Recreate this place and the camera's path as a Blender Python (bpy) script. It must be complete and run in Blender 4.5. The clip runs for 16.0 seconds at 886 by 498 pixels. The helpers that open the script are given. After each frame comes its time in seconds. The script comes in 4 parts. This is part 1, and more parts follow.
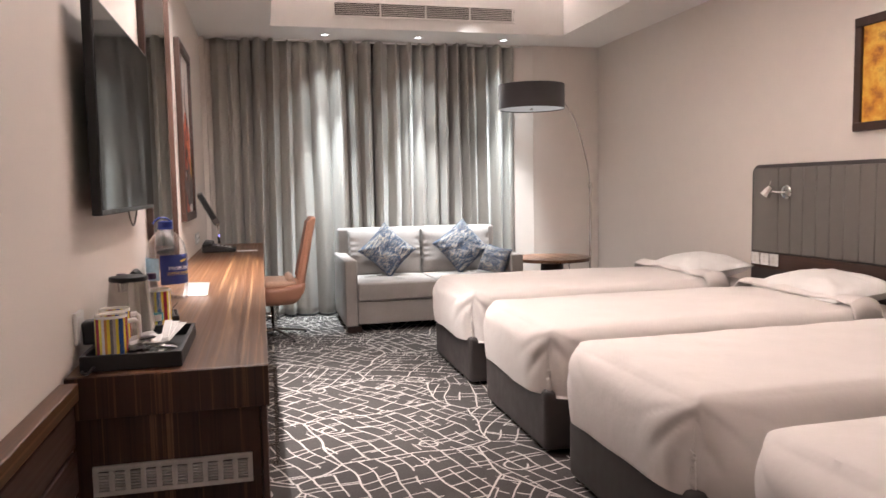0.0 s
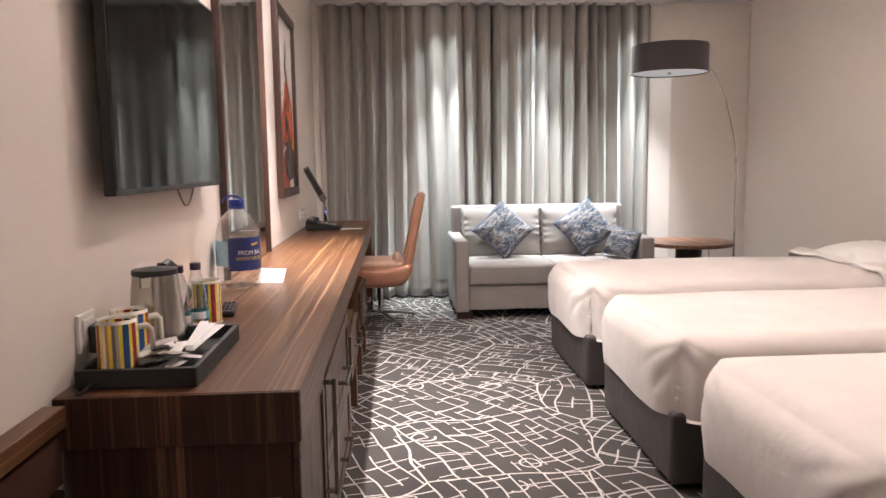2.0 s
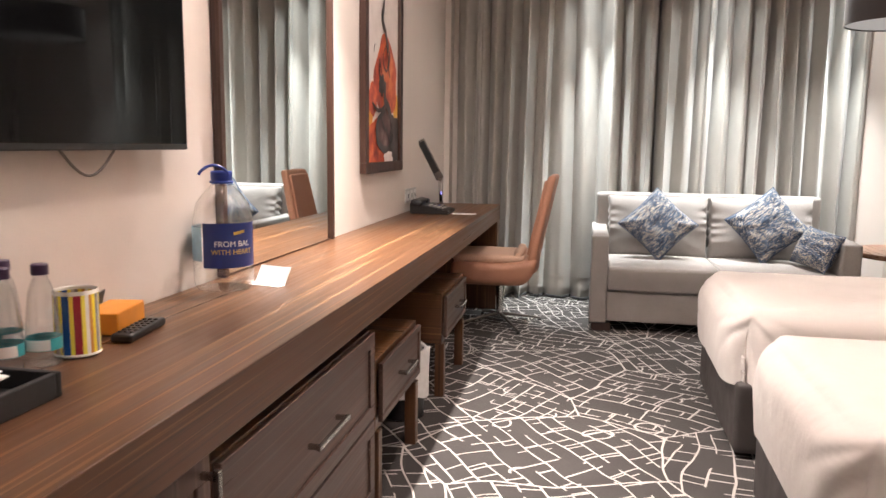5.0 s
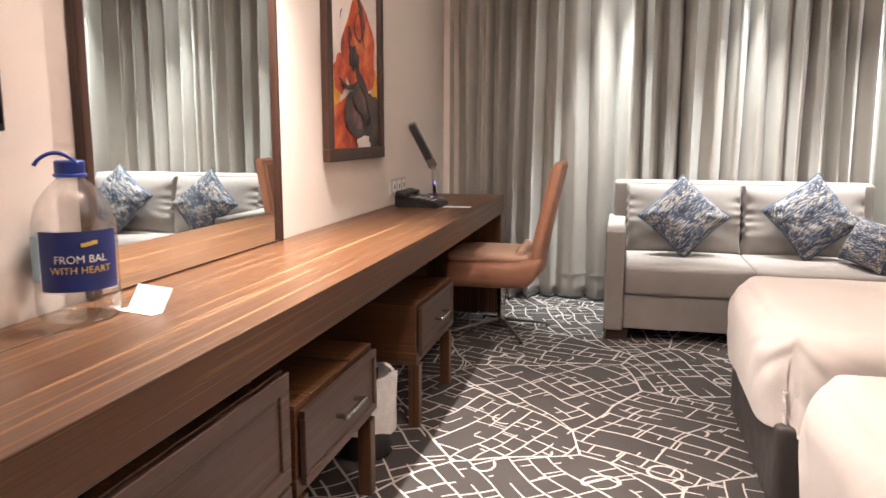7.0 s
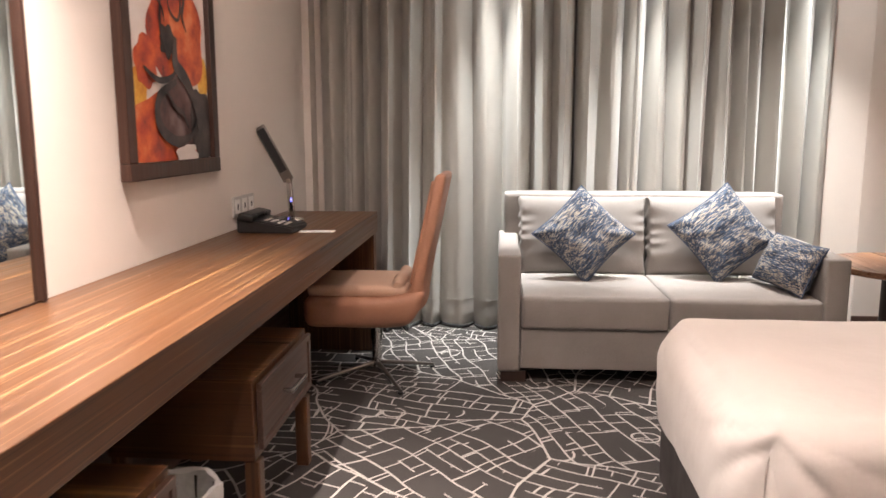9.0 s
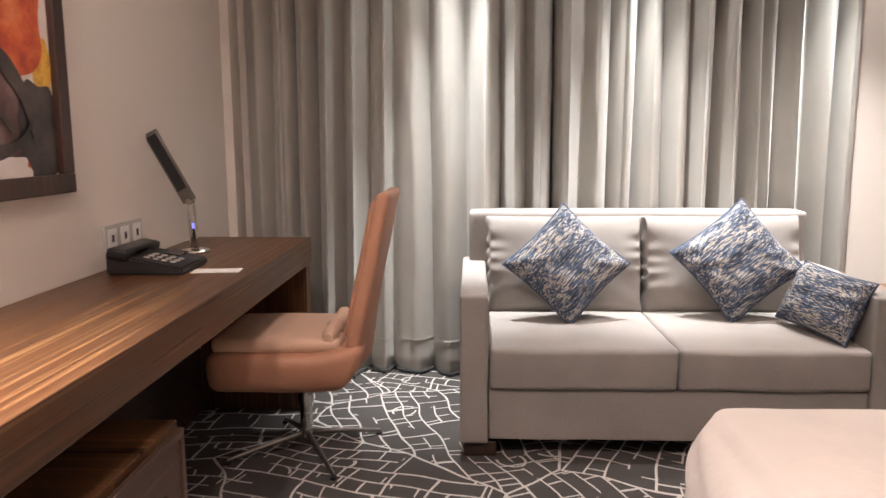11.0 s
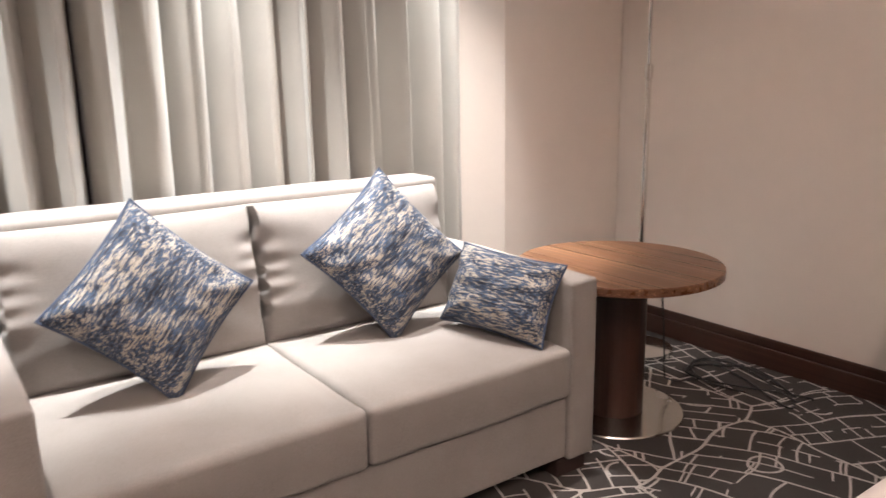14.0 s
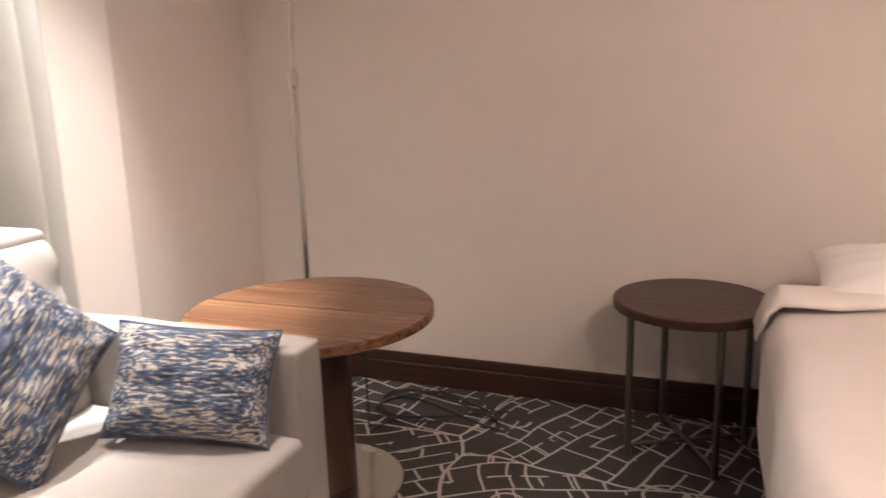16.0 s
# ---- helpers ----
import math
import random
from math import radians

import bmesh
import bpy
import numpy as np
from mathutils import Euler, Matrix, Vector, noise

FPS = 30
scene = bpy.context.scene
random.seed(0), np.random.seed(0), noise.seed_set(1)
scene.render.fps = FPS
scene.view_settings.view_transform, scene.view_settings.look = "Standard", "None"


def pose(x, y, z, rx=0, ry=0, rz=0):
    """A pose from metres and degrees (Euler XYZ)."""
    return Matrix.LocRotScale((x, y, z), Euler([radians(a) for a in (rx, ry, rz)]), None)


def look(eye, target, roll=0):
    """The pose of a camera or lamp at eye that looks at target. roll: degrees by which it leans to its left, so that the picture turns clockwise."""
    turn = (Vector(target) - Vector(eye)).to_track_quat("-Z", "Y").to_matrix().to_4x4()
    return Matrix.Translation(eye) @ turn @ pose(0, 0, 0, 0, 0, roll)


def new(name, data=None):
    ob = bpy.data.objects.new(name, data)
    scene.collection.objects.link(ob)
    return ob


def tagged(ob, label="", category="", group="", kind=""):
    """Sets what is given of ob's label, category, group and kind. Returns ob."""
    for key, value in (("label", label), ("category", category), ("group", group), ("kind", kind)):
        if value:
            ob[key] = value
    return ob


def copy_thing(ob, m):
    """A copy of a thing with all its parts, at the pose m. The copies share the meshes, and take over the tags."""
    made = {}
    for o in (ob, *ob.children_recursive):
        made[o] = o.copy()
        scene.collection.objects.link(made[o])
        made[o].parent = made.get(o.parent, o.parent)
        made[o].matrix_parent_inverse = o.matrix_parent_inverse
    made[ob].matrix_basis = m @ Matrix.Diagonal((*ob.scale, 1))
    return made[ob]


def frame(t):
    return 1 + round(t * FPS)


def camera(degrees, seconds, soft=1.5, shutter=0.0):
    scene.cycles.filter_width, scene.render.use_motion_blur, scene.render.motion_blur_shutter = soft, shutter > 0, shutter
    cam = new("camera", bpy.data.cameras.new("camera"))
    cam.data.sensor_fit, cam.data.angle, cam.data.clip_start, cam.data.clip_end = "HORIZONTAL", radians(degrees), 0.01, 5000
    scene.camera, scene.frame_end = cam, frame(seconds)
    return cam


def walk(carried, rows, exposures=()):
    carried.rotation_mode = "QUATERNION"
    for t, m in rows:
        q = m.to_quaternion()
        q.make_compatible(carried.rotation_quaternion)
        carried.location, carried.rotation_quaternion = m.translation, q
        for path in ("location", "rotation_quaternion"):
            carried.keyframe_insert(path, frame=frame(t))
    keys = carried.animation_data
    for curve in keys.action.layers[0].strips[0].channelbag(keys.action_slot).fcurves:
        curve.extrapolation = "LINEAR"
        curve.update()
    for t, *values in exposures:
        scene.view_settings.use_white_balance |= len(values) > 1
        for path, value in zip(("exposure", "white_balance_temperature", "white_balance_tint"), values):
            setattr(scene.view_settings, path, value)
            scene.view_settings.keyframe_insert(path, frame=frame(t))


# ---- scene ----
cam = camera(61.6, 16.0, shutter=0.4)
PATH = [
    (0, (0.497, -1.987, 1.208), (0.968, -0.05, 1.043), -1.0),
    (0.5, (0.523, -1.929, 1.199), (0.907, 0.025, 1.004), -1.0),
    (1, (0.558, -1.764, 1.202), (0.875, 0.199, 0.986), -1.0),
    (1.5, (0.603, -1.643, 1.203), (0.845, 0.329, 0.975), -0.9),
    (2, (0.707, -1.501, 1.21), (0.829, 0.482, 0.982), -0.8),
    (2.5, (0.845, -1.403, 1.207), (0.854, 0.584, 0.976), -0.6),
    (3, (0.894, -1.259, 1.184), (0.804, 0.724, 0.946), -0.1),
    (3.5, (0.919, -1.094, 1.184), (0.737, 0.883, 0.935), 0.5),
    (4, (0.951, -0.938, 1.164), (0.692, 1.028, 0.904), 0.7),
    (4.5, (1.037, -0.742, 1.169), (0.712, 1.213, 0.9), 0.8),
    (7, (1.222, 0.056, 1.146), (0.762, 1.977, 0.834), 0.1),
    (7.5, (1.217, 0.217, 1.144), (0.846, 2.156, 0.827), 0.0),
    (8, (1.15, 0.392, 1.152), (0.881, 2.348, 0.835), 0.1),
    (8.5, (1.122, 0.573, 1.141), (0.923, 2.538, 0.824), -0.1),
    (9, (1.15, 0.799, 1.167), (1.002, 2.77, 0.858), 0.0),
    (11.5, (1.201, 1.786, 1.168), (1.171, 3.764, 0.874), -0.6),
    (12, (1.126, 1.999, 1.171), (1.251, 3.97, 0.854), -0.9),
    (12.5, (1.094, 2.172, 1.162), (1.416, 4.113, 0.8), -1.2),
    (13, (1.124, 2.385, 1.162), (1.73, 4.25, 0.768), -1.3),
    (13.5, (1.154, 2.563, 1.147), (2.043, 4.303, 0.722), -1.0),
    (14, (1.132, 2.742, 1.174), (2.27, 4.326, 0.735), -1.0),
    (14.5, (1.128, 2.877, 1.166), (2.463, 4.303, 0.735), -1.0),
    (15, (1.189, 3.06, 1.177), (2.704, 4.297, 0.762), -1.1),
    (15.5, (1.277, 3.216, 1.163), (2.953, 4.226, 0.751), -1.3),
    (16, (1.317, 3.333, 1.16), (3.141, 4.035, 0.733), -1.7),
]
walk(cam, [(t, look(eye, target, roll)) for t, eye, target, roll in PATH],
     exposures=[(0, 0.57, 5850, 10), (3.5, 0.62, 5950, 10), (7, 0.57, 6300, 11), (9, 0.42, 6350, 13), (12.5, 0.43, 6350, 15), (14.5, 0.43, 6500, 16), (16, 0.54, 6700, 18)])

# ---- light ----
world = bpy.data.worlds.new("world")
scene.world = world
world.use_nodes = True
world.node_tree.nodes["Background"].inputs[0].default_value = (0.02, 0.02, 0.025, 1)
world.node_tree.nodes["Background"].inputs[1].default_value = 0.1

ROOM_X, BACK_Y, FRONT_Y, CEIL = 3.90, 5.30, -3.4, 2.605
TRAY = (0.626, 3.30, -2.4, 4.626)  # x0, x1, y0, y1


def lamp(name, kind, place, target, energy, colour, size=0.05, cone=70, blend=0.5, long=None):
    data = bpy.data.lights.new(name, kind)
    data.energy, data.color = energy, colour
    if kind == "AREA":
        data.shape, data.size, data.size_y = "RECTANGLE", size, long
    else:
        data.shadow_soft_size = size
    if kind == "SPOT":
        data.spot_size, data.spot_blend = radians(cone), blend
    ob = new(name, data)
    ob.matrix_world = look(place, target)
    return ob


COOL, WARM, NEUTRAL = (0.98, 1.0, 0.95), (1.0, 0.81, 0.70), (1.0, 0.88, 0.77)
CURTAIN_SPOTS = [(1.11, 4.92), (1.97, 4.92), (2.81, 4.92)]
DESK_SPOT = (0.34, 2.22)
# each downlight has a tight beam and a wide, weak spill
for sx, sy in CURTAIN_SPOTS:
    lamp("curtain_downlight", "SPOT", (sx, sy, CEIL - 0.012), (sx, sy + 0.02, 0), 430, COOL, 0.03, 40, 1.0)
    lamp("curtain_downlight_spill", "SPOT", (sx, sy, CEIL - 0.012), (sx, sy, 0), 30, COOL, 0.03, 92, 1.0)
lamp("desk_downlight", "SPOT", (*DESK_SPOT, CEIL - 0.012), (0.42, 2.22, 0), 540, NEUTRAL, 0.035, 75, 1.0)
lamp("desk_downlight_spill", "SPOT", (*DESK_SPOT, CEIL - 0.012), (0.40, 2.25, 0), 62, NEUTRAL, 0.035, 165, 0.5)
SOFA_SPOT = (2.40, 4.34)
lamp("sofa_downlight", "SPOT", (*SOFA_SPOT, 3.068), (2.36, 4.46, 0), 225, (1.0, 0.92, 0.83), 0.05, 70, 1.0)
ROOM_SPOT = (1.15, 1.55)
lamp("room_downlight", "SPOT", (*ROOM_SPOT, 3.068), (0.95, 1.55, 0), 105, WARM, 0.06, 160, 0.7)
# unseen lamp added behind the camera to warm the near walls
lamp("entry_fill_light", "SPOT", (1.6, -2.8, CEIL - 0.012), (1.7, -2.6, 0), 70, WARM, 0.05, 120, 0.8)
# light strips lying in the ceiling's cove, shining up
for cx, cy, wide, long in ((TRAY[0] - 0.06, 1.1, 0.06, 6.8), (TRAY[1] + 0.06, 1.1, 0.06, 6.8)):
    lamp("cove_light", "AREA", (cx, cy, 2.935), (cx + (0.03 if cx < 2 else -0.03), cy, 3.2), 52, WARM, wide, long=long)
for cx, cy in ((1.96, TRAY[3] + 0.06), (1.96, TRAY[2] - 0.06)):
    lamp("cove_light", "AREA", (cx, cy, 2.935), (cx, cy + (-0.03 if cy > 0 else 0.03), 3.2), 19, WARM, 2.6, long=0.06)

# ---- materials ----


def material(name):
    m = bpy.data.materials.new(name)
    m.use_nodes = True
    return m, m.node_tree.nodes, m.node_tree.links, m.node_tree.nodes["Principled BSDF"]


def ramp(nodes, stops):
    r = nodes.new("ShaderNodeValToRGB")
    while len(r.color_ramp.elements) < len(stops):
        r.color_ramp.elements.new(0.5)
    for e, (p, c) in zip(r.color_ramp.elements, stops):
        e.position, e.color = p, (*c, 1) if len(c) == 3 else c
    return r


def coords(nodes, links, scale=(1, 1, 1), rot=(0, 0, 0)):
    tc, mp = nodes.new("ShaderNodeTexCoord"), nodes.new("ShaderNodeMapping")
    mp.inputs["Scale"].default_value, mp.inputs["Rotation"].default_value = scale, rot
    links.new(tc.outputs["Object"], mp.inputs["Vector"])
    return mp.outputs["Vector"]


def noise_tex(nodes, links, vec, scale, detail=3.0, rough=0.55):
    n = nodes.new("ShaderNodeTexNoise")
    n.inputs["Scale"].default_value, n.inputs["Detail"].default_value, n.inputs["Roughness"].default_value = scale, detail, rough
    links.new(vec, n.inputs["Vector"])
    return n.outputs["Fac"]


def bump_in(nodes, links, p, height, strength=0.2, dist=0.002):
    b = nodes.new("ShaderNodeBump")
    b.inputs["Strength"].default_value, b.inputs["Distance"].default_value = strength, dist
    links.new(height, b.inputs["Height"])
    links.new(b.outputs["Normal"], p.inputs["Normal"])


def math_node(nodes, links, op, a, b=None, clamp=False):
    n = nodes.new("ShaderNodeMath")
    n.operation, n.use_clamp = op, clamp
    for i, v in enumerate((a, b)):
        if v is None:
            continue
        if isinstance(v, (int, float)):
            n.inputs[i].default_value = v
        else:
            links.new(v, n.inputs[i])
    return n.outputs[0]


def mix_colour(nodes, links, fac, a, b):
    n = nodes.new("ShaderNodeMix")
    n.data_type = "RGBA"
    for i, v in ((0, fac), (6, a), (7, b)):
        if isinstance(v, (int, float)):
            n.inputs[i].default_value = v
        elif isinstance(v, tuple):
            n.inputs[i].default_value = (*v, 1)
        else:
            links.new(v, n.inputs[i])
    return n.outputs[2]


def plain(name, colour, rough=0.5, metal=0.0, spread=0.08, scale=30.0, bump=0.1, dist=0.001, coat=0.0):
    """One colour, with variation at two scales and fine relief."""
    m, n, l, p = material(name)
    v = coords(n, l)
    a, b = noise_tex(n, l, v, scale, 4), noise_tex(n, l, v, scale / 14, 2)
    f = math_node(n, l, "ADD", math_node(n, l, "MULTIPLY", a, 0.5), math_node(n, l, "MULTIPLY", b, 0.5))
    lo, hi = tuple(c * (1 - spread) for c in colour), tuple(min(1, c * (1 + spread)) for c in colour)
    r = ramp(n, [(0.3, lo), (0.7, hi)])
    l.new(f, r.inputs[0])
    l.new(r.outputs[0], p.inputs["Base Color"])
    rr = ramp(n, [(0.3, (max(0, rough - 0.06),) * 3), (0.7, (min(1, rough + 0.06),) * 3)])
    l.new(b, rr.inputs[0])
    l.new(rr.outputs[0], p.inputs["Roughness"])
    p.inputs["Metallic"].default_value = metal
    p.inputs["Coat Weight"].default_value = coat
    if bump:
        bump_in(n, l, p, a, bump, dist)
    return m


def wood(name, axis, dark, mid, light, rough=0.35, streaks=1.0):
    """Straight-grained veneer whose grain runs along the axis."""
    m, n, l, p = material(name)
    stretch = [1, 1, 1]
    stretch["xyz".index(axis)] = 0.009
    v = coords(n, l, tuple(stretch))
    fine = noise_tex(n, l, v, 190, 3, 0.6)
    broad = noise_tex(n, l, v, 52, 3, 0.55)
    wide = noise_tex(n, l, v, 7, 2, 0.5)
    f = math_node(n, l, "ADD", math_node(n, l, "MULTIPLY", broad, 0.6), math_node(n, l, "MULTIPLY", fine, 0.4))
    f = math_node(n, l, "ADD", f, math_node(n, l, "MULTIPLY", math_node(n, l, "SUBTRACT", wide, 0.5), 0.35))
    r = ramp(n, [(0.32, dark), (0.47, mid), (0.58, mid), (0.68, light)])
    l.new(f, r.inputs[0])
    sharp = ramp(n, [(0.60, (0, 0, 0)), (0.66, (streaks,) * 3)])
    l.new(noise_tex(n, l, v, 110, 2, 0.4), sharp.inputs[0])
    c = mix_colour(n, l, math_node(n, l, "MULTIPLY", sharp.outputs[0], 0.55), r.outputs[0], light)
    l.new(c, p.inputs["Base Color"])
    rr = ramp(n, [(0.3, (rough - 0.07,) * 3), (0.7, (rough + 0.08,) * 3)])
    l.new(broad, rr.inputs[0])
    l.new(rr.outputs[0], p.inputs["Roughness"])
    bump_in(n, l, p, fine, 0.08, 0.0006)
    return m


def fabric(name, colour, rough=0.85, weave=900.0, spread=0.08, sheen=0.2, bump=0.25):
    m, n, l, p = material(name)
    v = coords(n, l)
    w = n.new("ShaderNodeTexChecker")
    w.inputs["Scale"].default_value = weave
    l.new(v, w.inputs["Vector"])
    a, b = noise_tex(n, l, v, 420, 2), noise_tex(n, l, v, 5, 3)
    f = math_node(n, l, "ADD", math_node(n, l, "MULTIPLY", a, 0.6), math_node(n, l, "MULTIPLY", b, 0.4))
    r = ramp(n, [(0.3, tuple(c * (1 - spread) for c in colour)), (0.7, tuple(min(1, c * (1 + spread)) for c in colour))])
    l.new(f, r.inputs[0])
    l.new(r.outputs[0], p.inputs["Base Color"])
    p.inputs["Roughness"].default_value = rough
    p.inputs["Sheen Weight"].default_value = sheen
    bump_in(n, l, p, a, bump, 0.001)
    return m


def carpet_material():
    """Dark loop carpet with pale, wandering street-map lines."""
    m, n, l, p = material("street_map_carpet")
    base = coords(n, l)
    warp = n.new("ShaderNodeTexNoise")
    warp.inputs["Scale"].default_value, warp.inputs["Detail"].default_value = 2.2, 1.0
    l.new(base, warp.inputs["Vector"])
    sub = n.new("ShaderNodeVectorMath")
    sub.operation = "SUBTRACT"
    l.new(warp.outputs["Color"], sub.inputs[0])
    sub.inputs[1].default_value = (0.5, 0.5, 0.5)
    sc = n.new("ShaderNodeVectorMath")
    sc.operation = "SCALE"
    sc.inputs["Scale"].default_value = 0.17
    l.new(sub.outputs[0], sc.inputs[0])
    add = n.new("ShaderNodeVectorMath")
    l.new(base, add.inputs[0])
    l.new(sc.outputs[0], add.inputs[1])
    flat = n.new("ShaderNodeVectorMath")
    flat.operation = "MULTIPLY"
    flat.inputs[1].default_value = (1, 1, 0)
    l.new(add.outputs[0], flat.inputs[0])
    vec = flat.outputs[0]

    def edges(scale, width, randomness=1.0, v=vec):
        e = n.new("ShaderNodeTexVoronoi")
        e.feature, e.voronoi_dimensions = "DISTANCE_TO_EDGE", "2D"
        e.inputs["Scale"].default_value, e.inputs["Randomness"].default_value = scale, randomness
        l.new(v, e.inputs["Vector"])
        return math_node(n, l, "LESS_THAN", e.outputs["Distance"], width * scale)

    # districts: each turns its own grid of lanes
    cell = n.new("ShaderNodeTexVoronoi")
    cell.voronoi_dimensions = "2D"
    cell.inputs["Scale"].default_value = 1.45
    l.new(vec, cell.inputs["Vector"])
    sep = n.new("ShaderNodeSeparateColor")
    l.new(cell.outputs["Color"], sep.inputs[0])
    turn = n.new("ShaderNodeVectorRotate")
    turn.rotation_type = "Z_AXIS"
    l.new(vec, turn.inputs["Vector"])
    l.new(math_node(n, l, "MULTIPLY", sep.outputs[0], 2.2), turn.inputs["Angle"])

    def lanes(vector, width, row, off, mortar):
        b = n.new("ShaderNodeTexBrick")
        b.offset, b.squash, b.squash_frequency, b.offset_frequency = off, 0.55, 3, 2
        b.inputs["Scale"].default_value = 1.0
        b.inputs["Mortar Size"].default_value, b.inputs["Mortar Smooth"].default_value = mortar, 0.0
        b.inputs["Brick Width"].default_value, b.inputs["Row Height"].default_value = width, row
        l.new(vector, b.inputs["Vector"])
        return b.outputs["Fac"]

    grid = lanes(turn.outputs[0], 0.17, 0.074, 0.37, 0.0036)
    big = lanes(turn.outputs[0], 0.27, 0.148, 0.61, 0.0040)
    keep = math_node(n, l, "GREATER_THAN", noise_tex(n, l, vec, 5.5, 1), 0.46)
    grid = math_node(n, l, "MAXIMUM", math_node(n, l, "MULTIPLY", grid, keep), big)
    streets = edges(1.45, 0.0046)
    lines = math_node(n, l, "MAXIMUM", grid, streets)
    # a few rings where streets curl round a square
    ring = n.new("ShaderNodeTexVoronoi")
    ring.voronoi_dimensions = "2D"
    ring.inputs["Scale"].default_value = 3.1
    l.new(vec, ring.inputs["Vector"])
    band = math_node(n, l, "LESS_THAN", math_node(n, l, "ABSOLUTE", math_node(n, l, "SUBTRACT", ring.outputs["Distance"], 0.16)), 0.015)
    cut = math_node(n, l, "GREATER_THAN", noise_tex(n, l, vec, 3.0, 1), 0.54)
    lines = math_node(n, l, "MAXIMUM", lines, math_node(n, l, "MULTIPLY", band, cut))
    pile, patch = noise_tex(n, l, base, 330, 3), noise_tex(n, l, base, 3.0, 3)
    dark = ramp(n, [(0.3, (0.036, 0.032, 0.031)), (0.7, (0.085, 0.077, 0.073))])
    l.new(math_node(n, l, "ADD", math_node(n, l, "MULTIPLY", pile, 0.7), math_node(n, l, "MULTIPLY", patch, 0.3)), dark.inputs[0])
    pale = ramp(n, [(0.3, (0.38, 0.355, 0.33)), (0.7, (0.58, 0.545, 0.51))])
    l.new(pile, pale.inputs[0])
    l.new(mix_colour(n, l, lines, dark.outputs[0], pale.outputs[0]), p.inputs["Base Color"])
    p.inputs["Roughness"].default_value = 0.95
    p.inputs["Specular IOR Level"].default_value = 0.15
    hgt = math_node(n, l, "ADD", pile, math_node(n, l, "MULTIPLY", lines, 0.7))
    bump_in(n, l, p, hgt, 0.5, 0.003)
    return m


def streaky_fabric():
    """Blue, cream and slate yarn in short, broken streaks."""
    m, n, l, p = material("blue_streaked_weave")
    v = coords(n, l, (27, 175, 175))
    a = noise_tex(n, l, v, 1.0, 4, 0.65)
    v2 = coords(n, l, (6, 26, 26))
    b = noise_tex(n, l, v2, 1.0, 2)
    f = math_node(n, l, "ADD", math_node(n, l, "MULTIPLY", a, 0.7), math_node(n, l, "MULTIPLY", b, 0.30))
    r = ramp(n, [(0.39, (0.012, 0.016, 0.032)), (0.455, (0.035, 0.042, 0.058)), (0.485, (0.035, 0.085, 0.18)), (0.525, (0.09, 0.09, 0.098)), (0.548, (0.34, 0.30, 0.25)), (0.60, (0.46, 0.41, 0.34)), (0.66, (0.05, 0.10, 0.19))])
    l.new(f, r.inputs[0])
    l.new(r.outputs[0], p.inputs["Base Color"])
    p.inputs["Roughness"].default_value = 0.8
    bump_in(n, l, p, a, 0.4, 0.0015)
    return m


def clear_plastic(name, tint, gloss=0.7):
    """Thin clear plastic: see-through, with Fresnel gloss."""
    m, n, l, p = material(name)
    clear, shine, mix, fr = n.new("ShaderNodeBsdfTransparent"), n.new("ShaderNodeBsdfGlossy"), n.new("ShaderNodeMixShader"), n.new("ShaderNodeLayerWeight")
    clear.inputs["Color"].default_value = (*tint, 1)
    fr.inputs["Blend"].default_value = 0.5
    r = ramp(n, [(0.35, (0.03,) * 3), (0.7, (0.09,) * 3)])
    v = coords(n, l)
    l.new(noise_tex(n, l, v, 25, 2), r.inputs[0])
    l.new(r.outputs[0], shine.inputs["Roughness"])
    b = n.new("ShaderNodeBump")
    b.inputs["Strength"].default_value, b.inputs["Distance"].default_value = 0.4, 0.004
    l.new(noise_tex(n, l, v, 45, 2), b.inputs["Height"])
    l.new(b.outputs["Normal"], shine.inputs["Normal"])
    l.new(math_node(n, l, "ADD", math_node(n, l, "MULTIPLY", math_node(n, l, "POWER", fr.outputs["Facing"], 2.0), gloss), 0.11), mix.inputs[0])
    l.new(clear.outputs[0], mix.inputs[1])
    l.new(shine.outputs[0], mix.inputs[2])
    l.new(mix.outputs[0], n["Material Output"].inputs["Surface"])
    return m


def stripes_material():
    """Glazed white mug with upright stripes of yellow, blue, red and grey."""
    m, n, l, p = material("striped_glaze")
    tc = n.new("ShaderNodeTexCoord")
    sep = n.new("ShaderNodeSeparateXYZ")
    l.new(tc.outputs["Object"], sep.inputs[0])
    ang = math_node(n, l, "ARCTAN2", sep.outputs[1], sep.outputs[0])
    f = math_node(n, l, "FRACT", math_node(n, l, "MULTIPLY", ang, 2.5 / 6.2832 * 1.2))
    cols = [(0.70, 0.52, 0.03), (0.16, 0.14, 0.12), (0.35, 0.31, 0.26), (0.75, 0.60, 0.05), (0.02, 0.07, 0.26), (0.02, 0.07, 0.26), (0.72, 0.55, 0.04), (0.26, 0.02, 0.03), (0.26, 0.02, 0.03), (0.75, 0.62, 0.08), (0.7, 0.66, 0.6), (0.45, 0.2, 0.04)]
    r = ramp(n, [(i / len(cols), c) for i, c in enumerate(cols)])
    r.color_ramp.interpolation = "CONSTANT"
    l.new(f, r.inputs[0])
    body = math_node(n, l, "MULTIPLY", math_node(n, l, "GREATER_THAN", sep.outputs[2], 0.006), math_node(n, l, "LESS_THAN", sep.outputs[2], 0.094))
    l.new(mix_colour(n, l, body, (0.78, 0.75, 0.70), r.outputs[0]), p.inputs["Base Color"])
    p.inputs["Roughness"].default_value = 0.18
    p.inputs["Coat Weight"].default_value = 0.4
    return m


